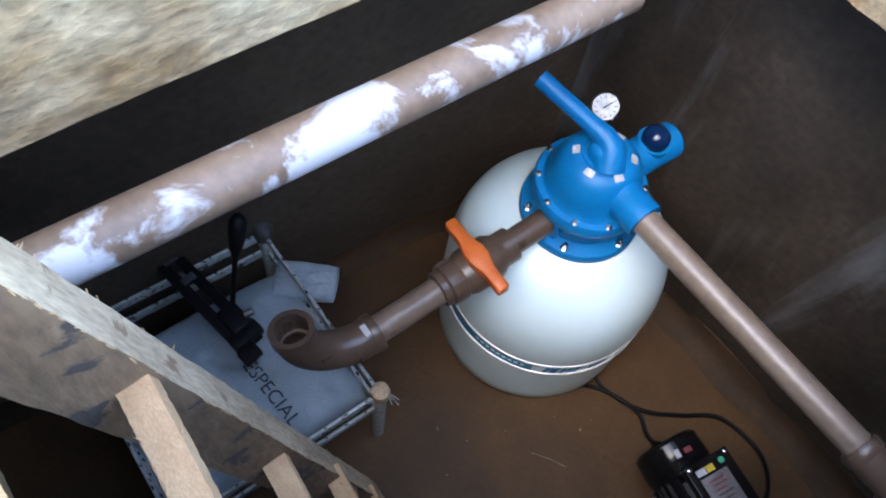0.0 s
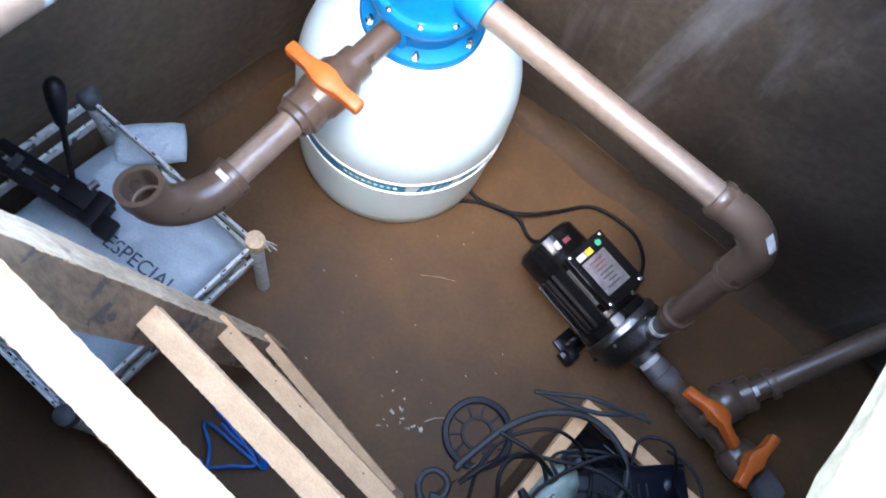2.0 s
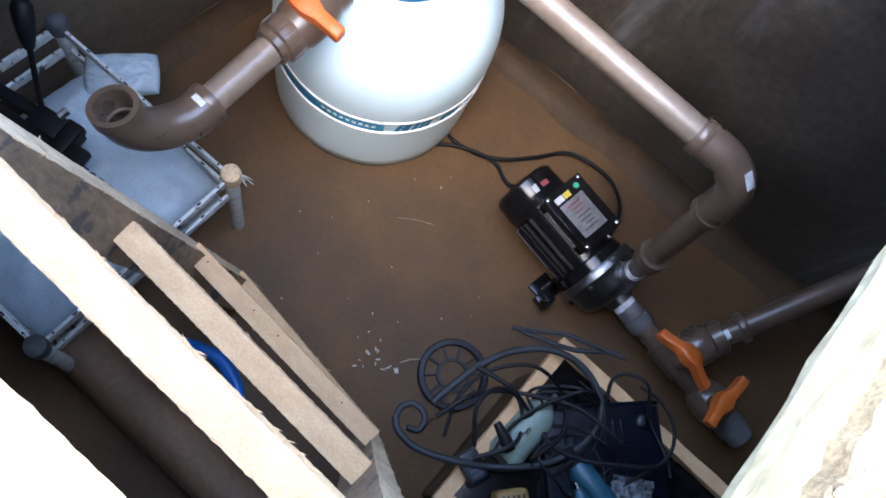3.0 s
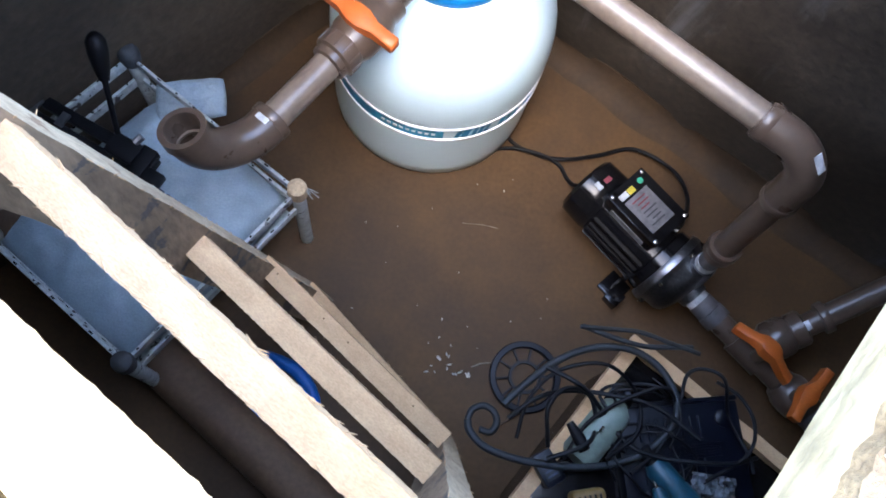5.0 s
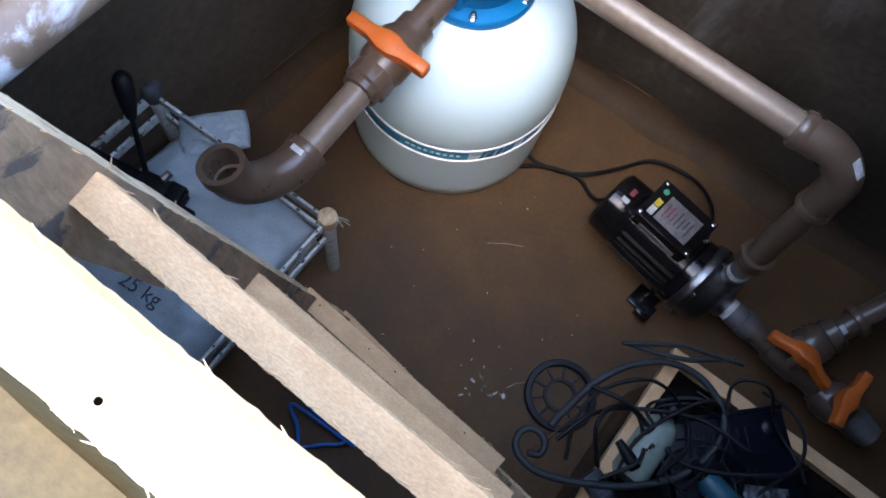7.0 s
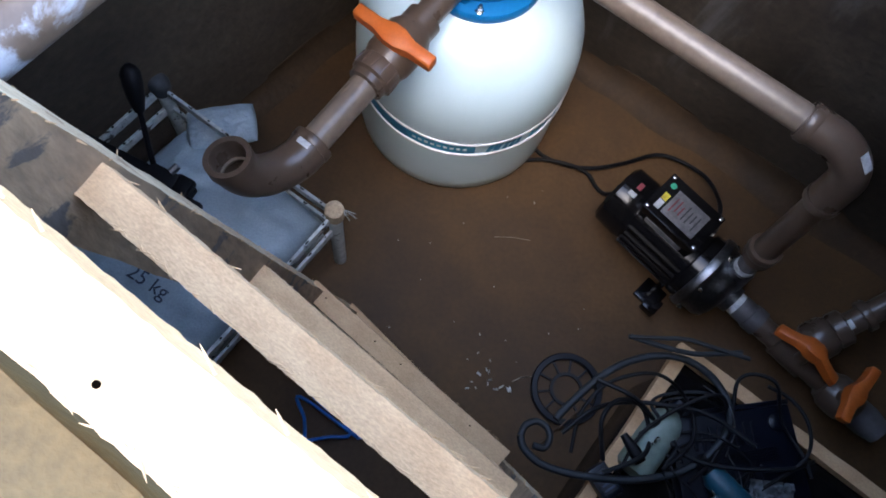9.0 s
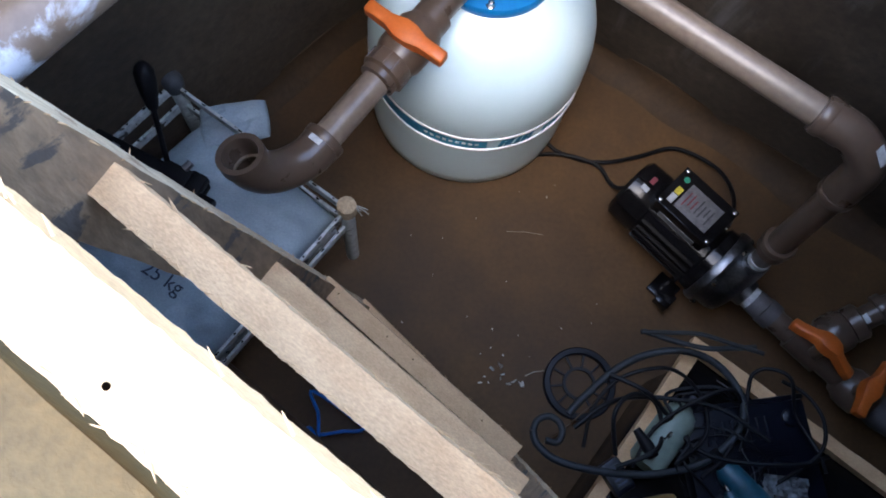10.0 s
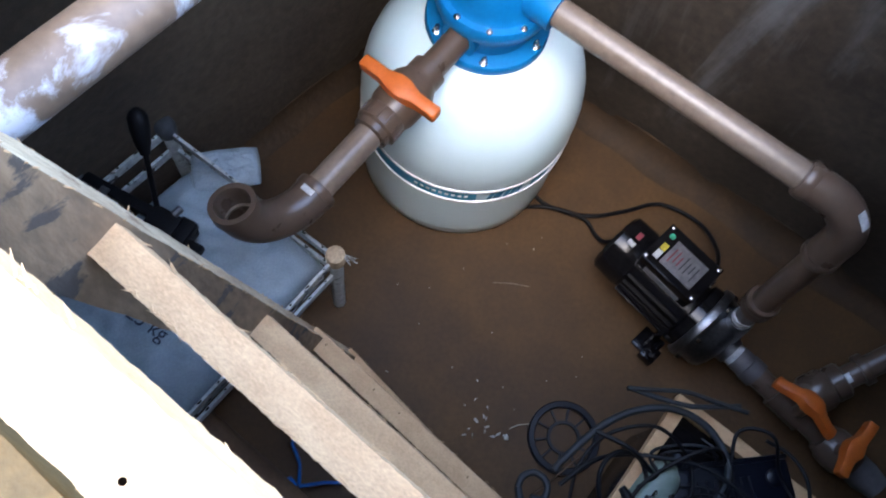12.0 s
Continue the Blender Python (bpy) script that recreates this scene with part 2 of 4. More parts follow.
def lathe(profile, origin=(0, 0, 0), axis=(0, 0, 1), seg=64, bm=None, a0=0.0, a1=360.0):
    """A body turned round an axis from (radius, height) pairs; a part of a turn gives an open shell."""
    bm = bm or bmesh.new()
    z = Vector(axis).normalized()
    x = z.orthogonal().normalized() if abs(z.z) < 0.999 else Vector((1, 0, 0))
    y = z.cross(x)
    o = Vector(origin)
    full = abs(a1 - a0) >= 359.9
    cols = seg if full else seg + 1
    grid = []
    for r, h in profile:
        if r < 1e-6:
            grid.append([bm.verts.new(o + z * h)])
        else:
            grid.append([bm.verts.new(o + z * h + (x * math.cos(a) + y * math.sin(a)) * r) for a in (radians(a0 + (a1 - a0) * k / seg) for k in range(cols))])
    for A, B in zip(grid, grid[1:]):
        for k in range(seg):
            j = (k + 1) % cols
            q = [A[k % len(A)], A[j % len(A)], B[j % len(B)], B[k % len(B)]]
            q = [v for i, v in enumerate(q) if v not in q[:i]]
            if len(q) > 2:
                bm.faces.new(q)
    return bm


def arc(a, corner, b, steps=10):
    """A quarter bend from a to b that touches the two straight lines at the corner."""
    a, c, b = Vector(a), Vector(corner), Vector(b)
    return [c + (a - c) * (1 - math.sin(t)) + (b - c) * (1 - math.cos(t)) for t in (math.pi / 2 * k / steps for k in range(steps + 1))]


def spline(points, steps=8):
    """A smooth line through points (Catmull-Rom)."""
    p = [Vector(q) for q in points]
    p = [p[0] * 2 - p[1]] + p + [p[-1] * 2 - p[-2]]
    out = []
    for i in range(1, len(p) - 2):
        for k in range(steps):
            t = k / steps
            out.append(0.5 * ((2 * p[i]) + (p[i + 1] - p[i - 1]) * t + (2 * p[i - 1] - 5 * p[i] + 4 * p[i + 1] - p[i + 2]) * t * t + (3 * p[i] - p[i - 1] - 3 * p[i + 1] + p[i + 2]) * t ** 3))
    return out + [p[-2]]


def board(a, b, width, thick, wide_way, rough=0.0015, cuts=24, seed=1):
    """A sawn board from a to b, its width along wide_way, with uneven edges."""
    a, b = Vector(a), Vector(b)
    d = (b - a).normalized()
    w = Vector(wide_way)
    w = (w - d * w.dot(d)).normalized()
    t = d.cross(w)
    rnd = random.Random(seed)
    bm = bmesh.new()
    rings = []
    for i in range(cuts + 1):
        c = a.lerp(b, i / cuts)
        ring = []
        for sw, st in ((-.5, -.5), (-.25, -.5), (0, -.5), (.25, -.5), (.5, -.5), (.5, .5), (.25, .5), (0, .5), (-.25, .5), (-.5, .5)):
            edge = 1.0 if abs(sw) == 0.5 else 0.35
            ring.append(bm.verts.new(c + w * (sw * width + rnd.uniform(-rough, rough) * edge) + t * (st * thick + rnd.uniform(-rough, rough) * edge) + d * rnd.uniform(-rough, rough)))
        rings.append(ring)
    for A, B in zip(rings, rings[1:]):
        for k in range(10):
            bm.faces.new((A[k], A[(k + 1) % 10], B[(k + 1) % 10], B[k]))
    bm.faces.new(rings[0])
    bm.faces.new(rings[-1])
    return bm


# ---- plan: two ways of the pit, r along the right wall and n towards the far corner ----
RW = vec(0.857, -0.515, 0)
NW = vec(0.515, 0.857, 0)
ROT = Matrix((RW, NW, vec(0, 0, 1))).transposed()


def rn(r, n, z=0.0):
    return RW * r + NW * n + vec(0, 0, z)


CORNER = vec(-0.104, 0.371, 0)
LEFT_DIR, RIGHT_DIR = vec(-0.602, -0.799, 0), vec(0.875, -0.485, 0)
P_LEFT, P_RIGHT = CORNER + LEFT_DIR * 1.36, CORNER + RIGHT_DIR * 1.75
P_NEAR = P_RIGHT + LEFT_DIR * 1.30
SLAB_LOW, SLAB_TOP = 1.10, 1.27


def wall(name, a, b, label):
    """A rendered wall with an uneven trowelled face, 15 cm thick, that stands outside the line a-b."""
    a, b = Vector(a), Vector(b)
    d = (b - a).normalized()
    out = vec(d.y, -d.x, 0)
    if out.dot((a + b) / 2 - vec(0.3, -0.4, 0)) < 0:
        out = -out
    bm = bmesh.new()
    nx, nz = 60, 40
    L = (b - a).length
    grid = [[None] * (nz + 1) for _ in range(nx + 1)]
    for i in range(nx + 1):
        for k in range(nz + 1):
            p = a + d * (L * i / nx) + vec(0, 0, SLAB_LOW * k / nz)
            edge = min(i, nx - i, 3) / 3
            grid[i][k] = bm.verts.new(p + out * (0.006 * noise.noise(p * 5) + 0.003 * noise.noise(p * 17)) * edge)
    for i in range(nx):
        for k in range(nz):
            bm.faces.new((grid[i][k], grid[i + 1][k], grid[i + 1][k + 1], grid[i][k + 1]))
    back = [bm.verts.new(p + out * 0.15) for p in (a, b, b + vec(0, 0, SLAB_LOW), a + vec(0, 0, SLAB_LOW))]
    bm.faces.new(back)
    ring = [grid[0][0], grid[nx][0], grid[nx][nz], grid[0][nz]]
    sides = [[grid[i][0] for i in range(nx + 1)], [grid[nx][k] for k in range(nz + 1)], [grid[i][nz] for i in range(nx, -1, -1)], [grid[0][k] for k in range(nz, -1, -1)]]
    for s, line in enumerate(sides):
        bm.faces.new(line + [back[(s + 1) % 4], back[s]])
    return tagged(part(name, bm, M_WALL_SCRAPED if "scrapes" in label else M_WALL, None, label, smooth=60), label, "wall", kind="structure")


wall("wall_north", P_LEFT, CORNER, "dark damp cement-rendered pit wall with brown stains")
wall("wall_east", CORNER, P_RIGHT, "dark cement-rendered pit wall with pale scrapes")
wall("wall_south", P_NEAR, P_LEFT, "dark cement-rendered pit wall under the hatch edge")
wall("wall_west", P_RIGHT, P_NEAR, "dark cement-rendered end wall of the pit")

bm = bmesh.new()
g = 70
corners = [CORNER + (LEFT_DIR * -0.1 + RIGHT_DIR * -0.1), P_RIGHT + RIGHT_DIR * 0.1 - LEFT_DIR * 0.1, P_NEAR + RIGHT_DIR * 0.1 + LEFT_DIR * 0.1, P_LEFT + LEFT_DIR * 0.1 - RIGHT_DIR * 0.1]
vs = [[None] * (g + 1) for _ in range(g + 1)]
for i in range(g + 1):
    for k in range(g + 1):
        p = corners[0].lerp(corners[1], i / g).lerp(corners[3].lerp(corners[2], i / g), k / g)
        vs[i][k] = bm.verts.new(p + vec(0, 0, 0.002 * noise.noise(p * 6) - 0.001))
for i in range(g):
    for k in range(g):
        bm.faces.new((vs[i][k], vs[i + 1][k], vs[i + 1][k + 1], vs[i][k + 1]))
tagged(part("floor", bm, M_FLOOR, smooth=60), "brown mud-stained cement floor of the pit", "floor", kind="structure")

def fillet(name, a, b, inward, size, label):
    """A hollow mortar fillet between floor and wall."""
    a, b = Vector(a), Vector(b)
    bm = bmesh.new()
    steps, n = 8, 60
    rows = []
    for i in range(n + 1):
        p = a.lerp(b, i / n)
        q = size * (1 + 0.10 * noise.noise(p * 5) + 0.03 * noise.noise(p * 19))
        arc_ = [p + inward * q * (1 - math.sin(u)) + vec(0, 0, q * (1 - math.cos(u)) - 0.0012) for u in (math.pi / 2 * k / steps for k in range(steps + 1))]
        rows.append([bm.verts.new(v) for v in arc_ + [p - inward * 0.03 + vec(0, 0, q), p - inward * 0.03 - vec(0, 0, 0.01), p + inward * q - vec(0, 0, 0.01)]])
    for A, B in zip(rows, rows[1:]):
        for k in range(len(A)):
            bm.faces.new((A[k], A[(k + 1) % len(A)], B[(k + 1) % len(A)], B[k]))
    bm.faces.new(rows[0])
    bm.faces.new(rows[-1])
    return tagged(part(name, bm, M_FILLET, smooth=60), label, "mortar fillet", kind="structure")


fillet("trim_east", CORNER, P_RIGHT, LEFT_DIR, 0.055, "brown mud-stained mortar fillet at the foot of the wall")
fillet("trim_north", P_LEFT, CORNER, RIGHT_DIR, 0.045, "brown mud-stained mortar fillet at the foot of the wall")

# concrete slab round the hatch: four rough-edged pieces, and the open ground beyond them
R0, R1, N0, N1 = -0.050, 0.606, -0.845, 0.14


def slab_piece(name, r0, r1, n0, n1, rough_sides, label, low=SLAB_LOW, high=SLAB_TOP, wave=1.0, material=M_SLAB):
    bm = bmesh.new()
    nr, nn = max(2, int((r1 - r0) / 0.02)), max(2, int((n1 - n0) / 0.02))
    nr, nn = min(nr, 60), min(nn, 60)
    nz = 9
    def pt(i, j, k):
        p = rn(r0 + (r1 - r0) * i / nr, n0 + (n1 - n0) * j / nn, low + (high - low) * k / nz)
        q = p * 1.0
        w = (0.004 * noise.noise(q * 13) + 0.005 * noise.noise(q * 41)) * wave
        if "r1" in rough_sides and i == nr:
            p += RW * w
        if "r0" in rough_sides and i == 0:
            p += RW * w
        if "n1" in rough_sides and j == nn:
            p += NW * w
        if "n0" in rough_sides and j == 0:
            p += NW * w
        if k == nz:
            p += vec(0, 0, 0.003 * noise.noise(q * 19) + 0.002 * noise.noise(q * 60) - 0.003)
        return p
    cache = {}
    def vert(i, j, k):
        if (i, j, k) not in cache:
            cache[i, j, k] = bm.verts.new(pt(i, j, k))
        return cache[i, j, k]
    for i in range(nr):
        for j in range(nn):
            for k in (0, nz):
                bm.faces.new((vert(i, j, k), vert(i + 1, j, k), vert(i + 1, j + 1, k), vert(i, j + 1, k)))
    for k in range(nz):
        for i in range(nr):
            for j in (0, nn):
                bm.faces.new((vert(i, j, k), vert(i + 1, j, k), vert(i + 1, j, k + 1), vert(i, j, k + 1)))
        for j in range(nn):
            for i in (0, nr):
                bm.faces.new((vert(i, j, k), vert(i, j + 1, k), vert(i, j + 1, k + 1), vert(i, j, k + 1)))
    return tagged(part(name, bm, material, smooth=50), label, "slab", kind="structure")


slab_piece("slab_left", R0 - 0.75, R0, -1.2, 0.6, ("r1",), "rough pale concrete slab edge over the pit", SLAB_LOW, SLAB_TOP, 0.4)
EDGE, EARTH_Z = 0.554, 1.262
slab_piece("slab_right", EDGE, R1 + 0.95, -1.2, 0.6, ("r0",), "crumbling pale concrete slab edge with gravel", 1.228, EARTH_Z, 0.25)
slab_piece("slab_ledge", R1 + 0.004, R1 + 0.90, -1.19, 0.59, ("r0",), "rough concrete ledge under the slab edge", SLAB_LOW, 1.226)
slab_piece("slab_near", R0 + 0.004, R1 - 0.004, -1.2, N0, ("n1",), "yellow-brown top over the rough slab edge behind the ladder", material=M_NEAR_GROUND)
slab_piece("slab_lip", 0.145, 0.455, N0 - 0.02, -0.797, ("n1",), "yellow-brown lip between the ladder boards", material=M_NEAR_GROUND)
slab_piece("slab_far", R0 + 0.004, R1 - 0.004, N1, 0.6, ("n0",), "rough concrete slab edge over the filter", 0.97)
bm = bmesh.new()
hole = [rn(R0 - 0.70, -1.15), rn(R1 + 0.9, -1.15), rn(R1 + 0.9, 0.55), rn(R0 - 0.70, 0.55)]
far = [rn(-400, -400), rn(400, -400), rn(400, 400), rn(-400, 400)]
hv = [bm.verts.new(p + vec(0, 0, SLAB_TOP - 0.02)) for p in hole]
fv = [bm.verts.new(p + vec(0, 0, SLAB_TOP - 0.02)) for p in far]
for i in range(4):
    bm.faces.new((hv[i], hv[(i + 1) % 4], fv[(i + 1) % 4], fv[i]))
tagged(part("ground", bm, M_SLAB, smooth=0), "pale bare ground round the concrete hatch", "ground", kind="structure")


# ---- sand filter ----
def tank_radius(z):
    pts = TANK
    for (r0, z0), (r1, z1) in zip(pts, pts[1:]):
        if z0 <= z <= z1:
            return r0 + (r1 - r0) * (z - z0) / (z1 - z0)
    return pts[-1][0]


TANK = [(0.170, 0.0), (0.197, 0.002), (0.2040, 0.010), (0.2065, 0.04), (0.2072, 0.10), (0.2075, 0.15), (0.2078, 0.175), (0.2078, 0.222), (0.2092, 0.227), (0.2105, 0.244), (0.2105, 0.266), (0.2085, 0.296), (0.2035, 0.325), (0.195, 0.353), (0.182, 0.380), (0.165, 0.404), (0.144, 0.424), (0.121, 0.438), (0.102, 0.447)]
filt = thing("sand_filter", (0, 0, 0), "white pool sand filter with a blue multiport valve on top", "sand filter")
tank = part("tank", lathe([(0, 0.0)] + TANK + [(0.085, 0.455), (0, 0.455)], seg=96), M_TANK, filt, "glossy white plastic tank", smooth=60)
for nm, z0 in (("band_line", 0.176), ("band_line", 0.218)):
    r = tank_radius(z0 + 0.003)
    part(nm, lathe([(r - 0.001, z0 - 0.0010), (r + 0.0030, z0 + 0.0005), (r + 0.0037, z0 + 0.003), (r + 0.0030, z0 + 0.0060), (r - 0.001, z0 + 0.0075)], seg=96), M_LINE, tank)


def band(name, a0, a1, z0, z1, lift, material, slant=0.0, label=""):
    bm = bmesh.new()
    n = max(2, int((a1 - a0) / 2))
    rows = []
    for k in range(n + 1):
        a = radians(a0 + (a1 - a0) * k / n)
        rows.append([bm.verts.new((math.cos(a + s) * (tank_radius(z) + l), math.sin(a + s) * (tank_radius(z) + l), z)) for z, l, s in ((z0, lift, 0), (z1, lift, slant), (z1, 0.0001, slant), (z0, 0.0001, 0))])
    for A, B in zip(rows, rows[1:]):
        for k in range(4):
            bm.faces.new((A[k], A[(k + 1) % 4], B[(k + 1) % 4], B[k]))
    bm.faces.new(rows[0])
    bm.faces.new(rows[-1])
    return part(name, bm, material, tank, label)


band("band_strip", -200, -116, 0.185, 0.217, 0.0010, M_DECAL, label="dark blue band")
band("band_plate", -116, -79, 0.187, 0.215, 0.0010, M_DECAL2, label="light blue name plate")
rnd = random.Random(3)
for k in range(9):
    band("letter_bar", -112.5 + k * 3.4, -110.4 + k * 3.4, 0.198, 0.205, 0.0016, M_LINE)
for k, (a0, w) in enumerate(((-73, 2.2), (-69.5, 3.5), (-64, 2.4), (-60.4, 2.4), (-57, 2.2), (-48, 3), (-43.5, 3), (-39, 2.5))):
    band("letter_block", a0, a0 + w, 0.188, 0.214, 0.0011, M_DECAL2 if k > 4 else M_DECAL, slant=0.03)
band("letter_block", -71, -64, 0.209, 0.214, 0.0011, M_DECAL, slant=0.01)
band("letter_block", -71, -66, 0.199, 0.203, 0.0011, M_DECAL, slant=0.01)
band("band_strip", -30, 40, 0.185, 0.217, 0.0010, M_DECAL, label="dark blue band")

# the multiport valve: lower flange, upper flange with bolts, dome, ports, lever, gauge
part("collar_flange", lathe([(0.080, 0.444), (0.103, 0.446), (0.1055, 0.450), (0.1055, 0.462), (0.103, 0.466), (0.080, 0.470), (0.080, 0.444)], seg=72), M_BLUE, filt, "blue plastic clamp flange")
valve = part("valve_body", lathe([(0, 0.470), (0.080, 0.470), (0.083, 0.500), (0.086, 0.512), (0.0945, 0.514), (0.096, 0.519), (0.096, 0.535), (0.093, 0.540), (0.083, 0.541), (0.0795, 0.545), (0.0765, 0.560), (0.072, 0.580), (0.064, 0.598), (0.054, 0.611), (0.042, 0.617), (0, 0.617)], seg=72), M_BLUE, filt, "blue multiport valve dome")
part("dial_ring", lathe([(0.030, 0.616), (0.037, 0.616), (0.037, 0.6195), (0.030, 0.6195), (0.030, 0.616)], seg=48), M_BLUE, valve)
for k in range(6):
    a = radians(15 + 60 * k)
    part("position_mark", box((0.046 * math.cos(a), 0.046 * math.sin(a), 0.6165), (0.012, 0.016, 0.002), Matrix.Rotation(a, 3, "Z") @ Matrix.Rotation(radians(28), 3, "Y"), 0.001), M_PAPER, valve, "pale position mark")


def bolt(parent, x, y, z, big):
    r, h = (0.0055, 0.016) if big else (0.0042, 0.006)
    bm = lathe([(0, 0), (r * 1.5, 0), (r * 1.5, 0.0015), (r, 0.0018), (r, h * 0.55), (r * 0.6, h * 0.6), (r * 0.6, h), (0, h)], (x, y, z), seg=6 if big else 10)
    part("bolt", bm, M_CHROME, parent)


for k in range(10):
    a = radians(-90.5 + 36 * k)
    bolt(valve, 0.0885 * math.cos(a), 0.0885 * math.sin(a), 0.539, False)
for k in range(6):
    a = radians(-89 + 60 * k)
    bolt(valve, 0.0945 * math.cos(a), 0.0945 * math.sin(a), 0.466, True)

PORT_A = vec(-0.509, -0.861, 0).normalized()   # towards the hand valve and the open elbow
PORT_B = vec(0.862, -0.507, 0).normalized()    # towards the pump
PORT_C = vec(0.55, 0.84, 0).normalized()     # sight glass side
PZ = 0.490
PZB = 0.572
for d, ln, pz in ((PORT_A, 0.088, PZ), (PORT_B, 0.112, PZB), (PORT_C, 0.175, 0.535)):
    bm = tube([d * 0.04 + vec(0, 0, pz), d * (ln - 0.03) + vec(0, 0, pz), d * (ln - 0.028) + vec(0, 0, pz), d * ln + vec(0, 0, pz)], 0.031, 28, radii=[0.036, 0.0315, 0.0325, 0.0322])
    part("port", bm, M_BLUE, valve)
part("sight_glass", lathe([(0, -0.004), (0.022, -0.004), (0.024, 0.006), (0.022, 0.018), (0.013, 0.027), (0, 0.030)], PORT_C * 0.125 + vec(0, 0, 0.566), seg=32), M_SIGHT, valve, "dark sight glass")
part("sight_ring", lathe([(0.022, -0.012), (0.029, -0.012), (0.029, 0.0), (0.0245, 0.0), (0.0225, -0.012)], PORT_C * 0.125 + vec(0, 0, 0.567), seg=32), M_BLUE, valve)
part("lever", tube(spline([(0.012, -0.020, 0.612), (0.006, -0.006, 0.632), (-0.010, 0.006, 0.645), (-0.045, 0.016, 0.655), (-0.09, 0.026, 0.668), (-0.137, 0.038, 0.680)], 6), 0.016, 16, radii=[0.027 - 0.0125 * min(1, k / 18) for k in range(31)]), M_BLUE, valve, "blue plastic turning lever")
part("lever_hub", lathe([(0.030, 0.617), (0.029, 0.634), (0.022, 0.644), (0.010, 0.648), (0, 0.648)], seg=32), M_BLUE, valve)
GA = vec(-0.028, 0.072, 0.635)
GD = vec(-0.05, -0.55, 0.80).normalized()
gauge = part("pressure_gauge", lathe([(0, -0.012), (0.021, -0.012), (0.0235, -0.006), (0.0235, 0.006), (0.021, 0.008), (0.0205, 0.004), (0, 0.004)], GA, GD, 40), M_CHROME, filt, "small round chrome pressure gauge")
part("dial_face", lathe([(0, 0.0045), (0.0203, 0.0045), (0.0203, 0.0052), (0, 0.0052)], GA, GD, 32), M_PAPER, gauge)
gx = GD.orthogonal().normalized()
for k in range(12):
    d = (Matrix.Rotation(radians(30 * k), 3, GD) @ gx)
    part("dial_mark", box(GA + GD * 0.0056 + d * 0.016, (0.004, 0.0012, 0.0006), frame_of(d, GD)), M_INK, gauge)
part("needle", box(GA + GD * 0.006 + gx * 0.004, (0.018, 0.002, 0.001), frame_of(gx, GD)), M_INK, gauge)
part("gauge_stem", tube([GA - GD * 0.012, GA - GD * 0.02 - vec(0, 0, 0.02), vec(-0.022, 0.055, 0.595)], 0.006, 12), M_CHROME, gauge)

# ---- pipes ----
PIPE = 0.0225


def collar(parent, at, d, length=0.03, radius=0.0285, material=None):
    d = Vector(d).normalized()
    h = length / 2
    bm = lathe([(0.0223, -h), (radius - 0.001, -h), (radius, -h + 0.002), (radius, h - 0.002), (radius - 0.001, h), (0.0223, h)], at, d, 32)
    return part("collar", bm, material or M_PVC, parent)


def wing_handle(parent, at, along, up, length=0.125, bend=0.022, rise=0.018):
    """The orange wing of a ball valve: a cranked bar with a round boss."""
    x = Vector(along).normalized()
    z = Vector(up).normalized()
    y = z.cross(x).normalized()
    at = Vector(at)
    bm = bmesh.new()
    secs = [(-0.5, -0.62, 0.0080, 0.008, 0.5), (-0.485, -0.62, 0.0100, 0.010, 0.5), (-0.36, -0.56, 0.0098, 0.011, 0.4), (-0.22, -0.40, 0.0100, 0.012, 0.2), (-0.13, -0.12, 0.0135, 0.013, 0.0), (-0.06, 0.0, 0.0165, 0.014, 0.0), (0.06, 0.0, 0.0165, 0.014, 0.0), (0.13, 0.12, 0.0135, 0.013, 0.0), (0.22, 0.40, 0.0100, 0.012, 0.2), (0.36, 0.56, 0.0098, 0.011, 0.4), (0.485, 0.62, 0.0100, 0.010, 0.5), (0.5, 0.62, 0.0080, 0.008, 0.5)]
    prev = None
    for s, off, w, h, lift in secs:
        c = at + x * s * length + y * off * bend + z * (lift * rise)
        ring = [bm.verts.new(c + y * a * w + z * b * h) for a, b in ((-1, -.8), (-.7, -1), (.7, -1), (1, -.8), (1, .8), (.7, 1), (-.7, 1), (-1, .8))]
        if prev:
            for k in range(8):
                bm.faces.new((prev[k], prev[(k + 1) % 8], ring[(k + 1) % 8], ring[k]))
        else:
            bm.faces.new(ring)
        prev = ring
    bm.faces.new(prev)
    h = part("wing_handle", bm, M_ORANGE, parent, "orange plastic wing handle", smooth=50)
    part("stem", tube([at - z * 0.045, at - z * 0.008], 0.012, 16), M_PVC, parent)
    return h


# outlet pipe: port, ball valve, straight piece, open elbow that points upward
outlet = thing("outlet_pipe", PORT_A * 0.09 + vec(0, 0, PZ), "brown plastic pipe with an orange-handled ball valve and an open elbow", "pipe")
A = lambda s, up=0.0: PORT_A * s + vec(0, 0, PZ + 0.006 - 0.055 * s + up)
AD = (A(1) - A(0)).normalized()
part("pipe", tube([A(0.075), A(0.175)], PIPE, 28), M_PVC, outlet)
part("valve_body", lathe([(0.0224, 0.160), (0.0298, 0.162), (0.0302, 0.182), (0.0302, 0.187), (0.0388, 0.202), (0.0400, 0.225), (0.0388, 0.252), (0.0335, 0.266), (0.0350, 0.268), (0.0350, 0.292), (0.0302, 0.296), (0.0298, 0.306), (0.0224, 0.308)], A(0), AD, 40), M_PVC, outlet, "brown ball valve body")
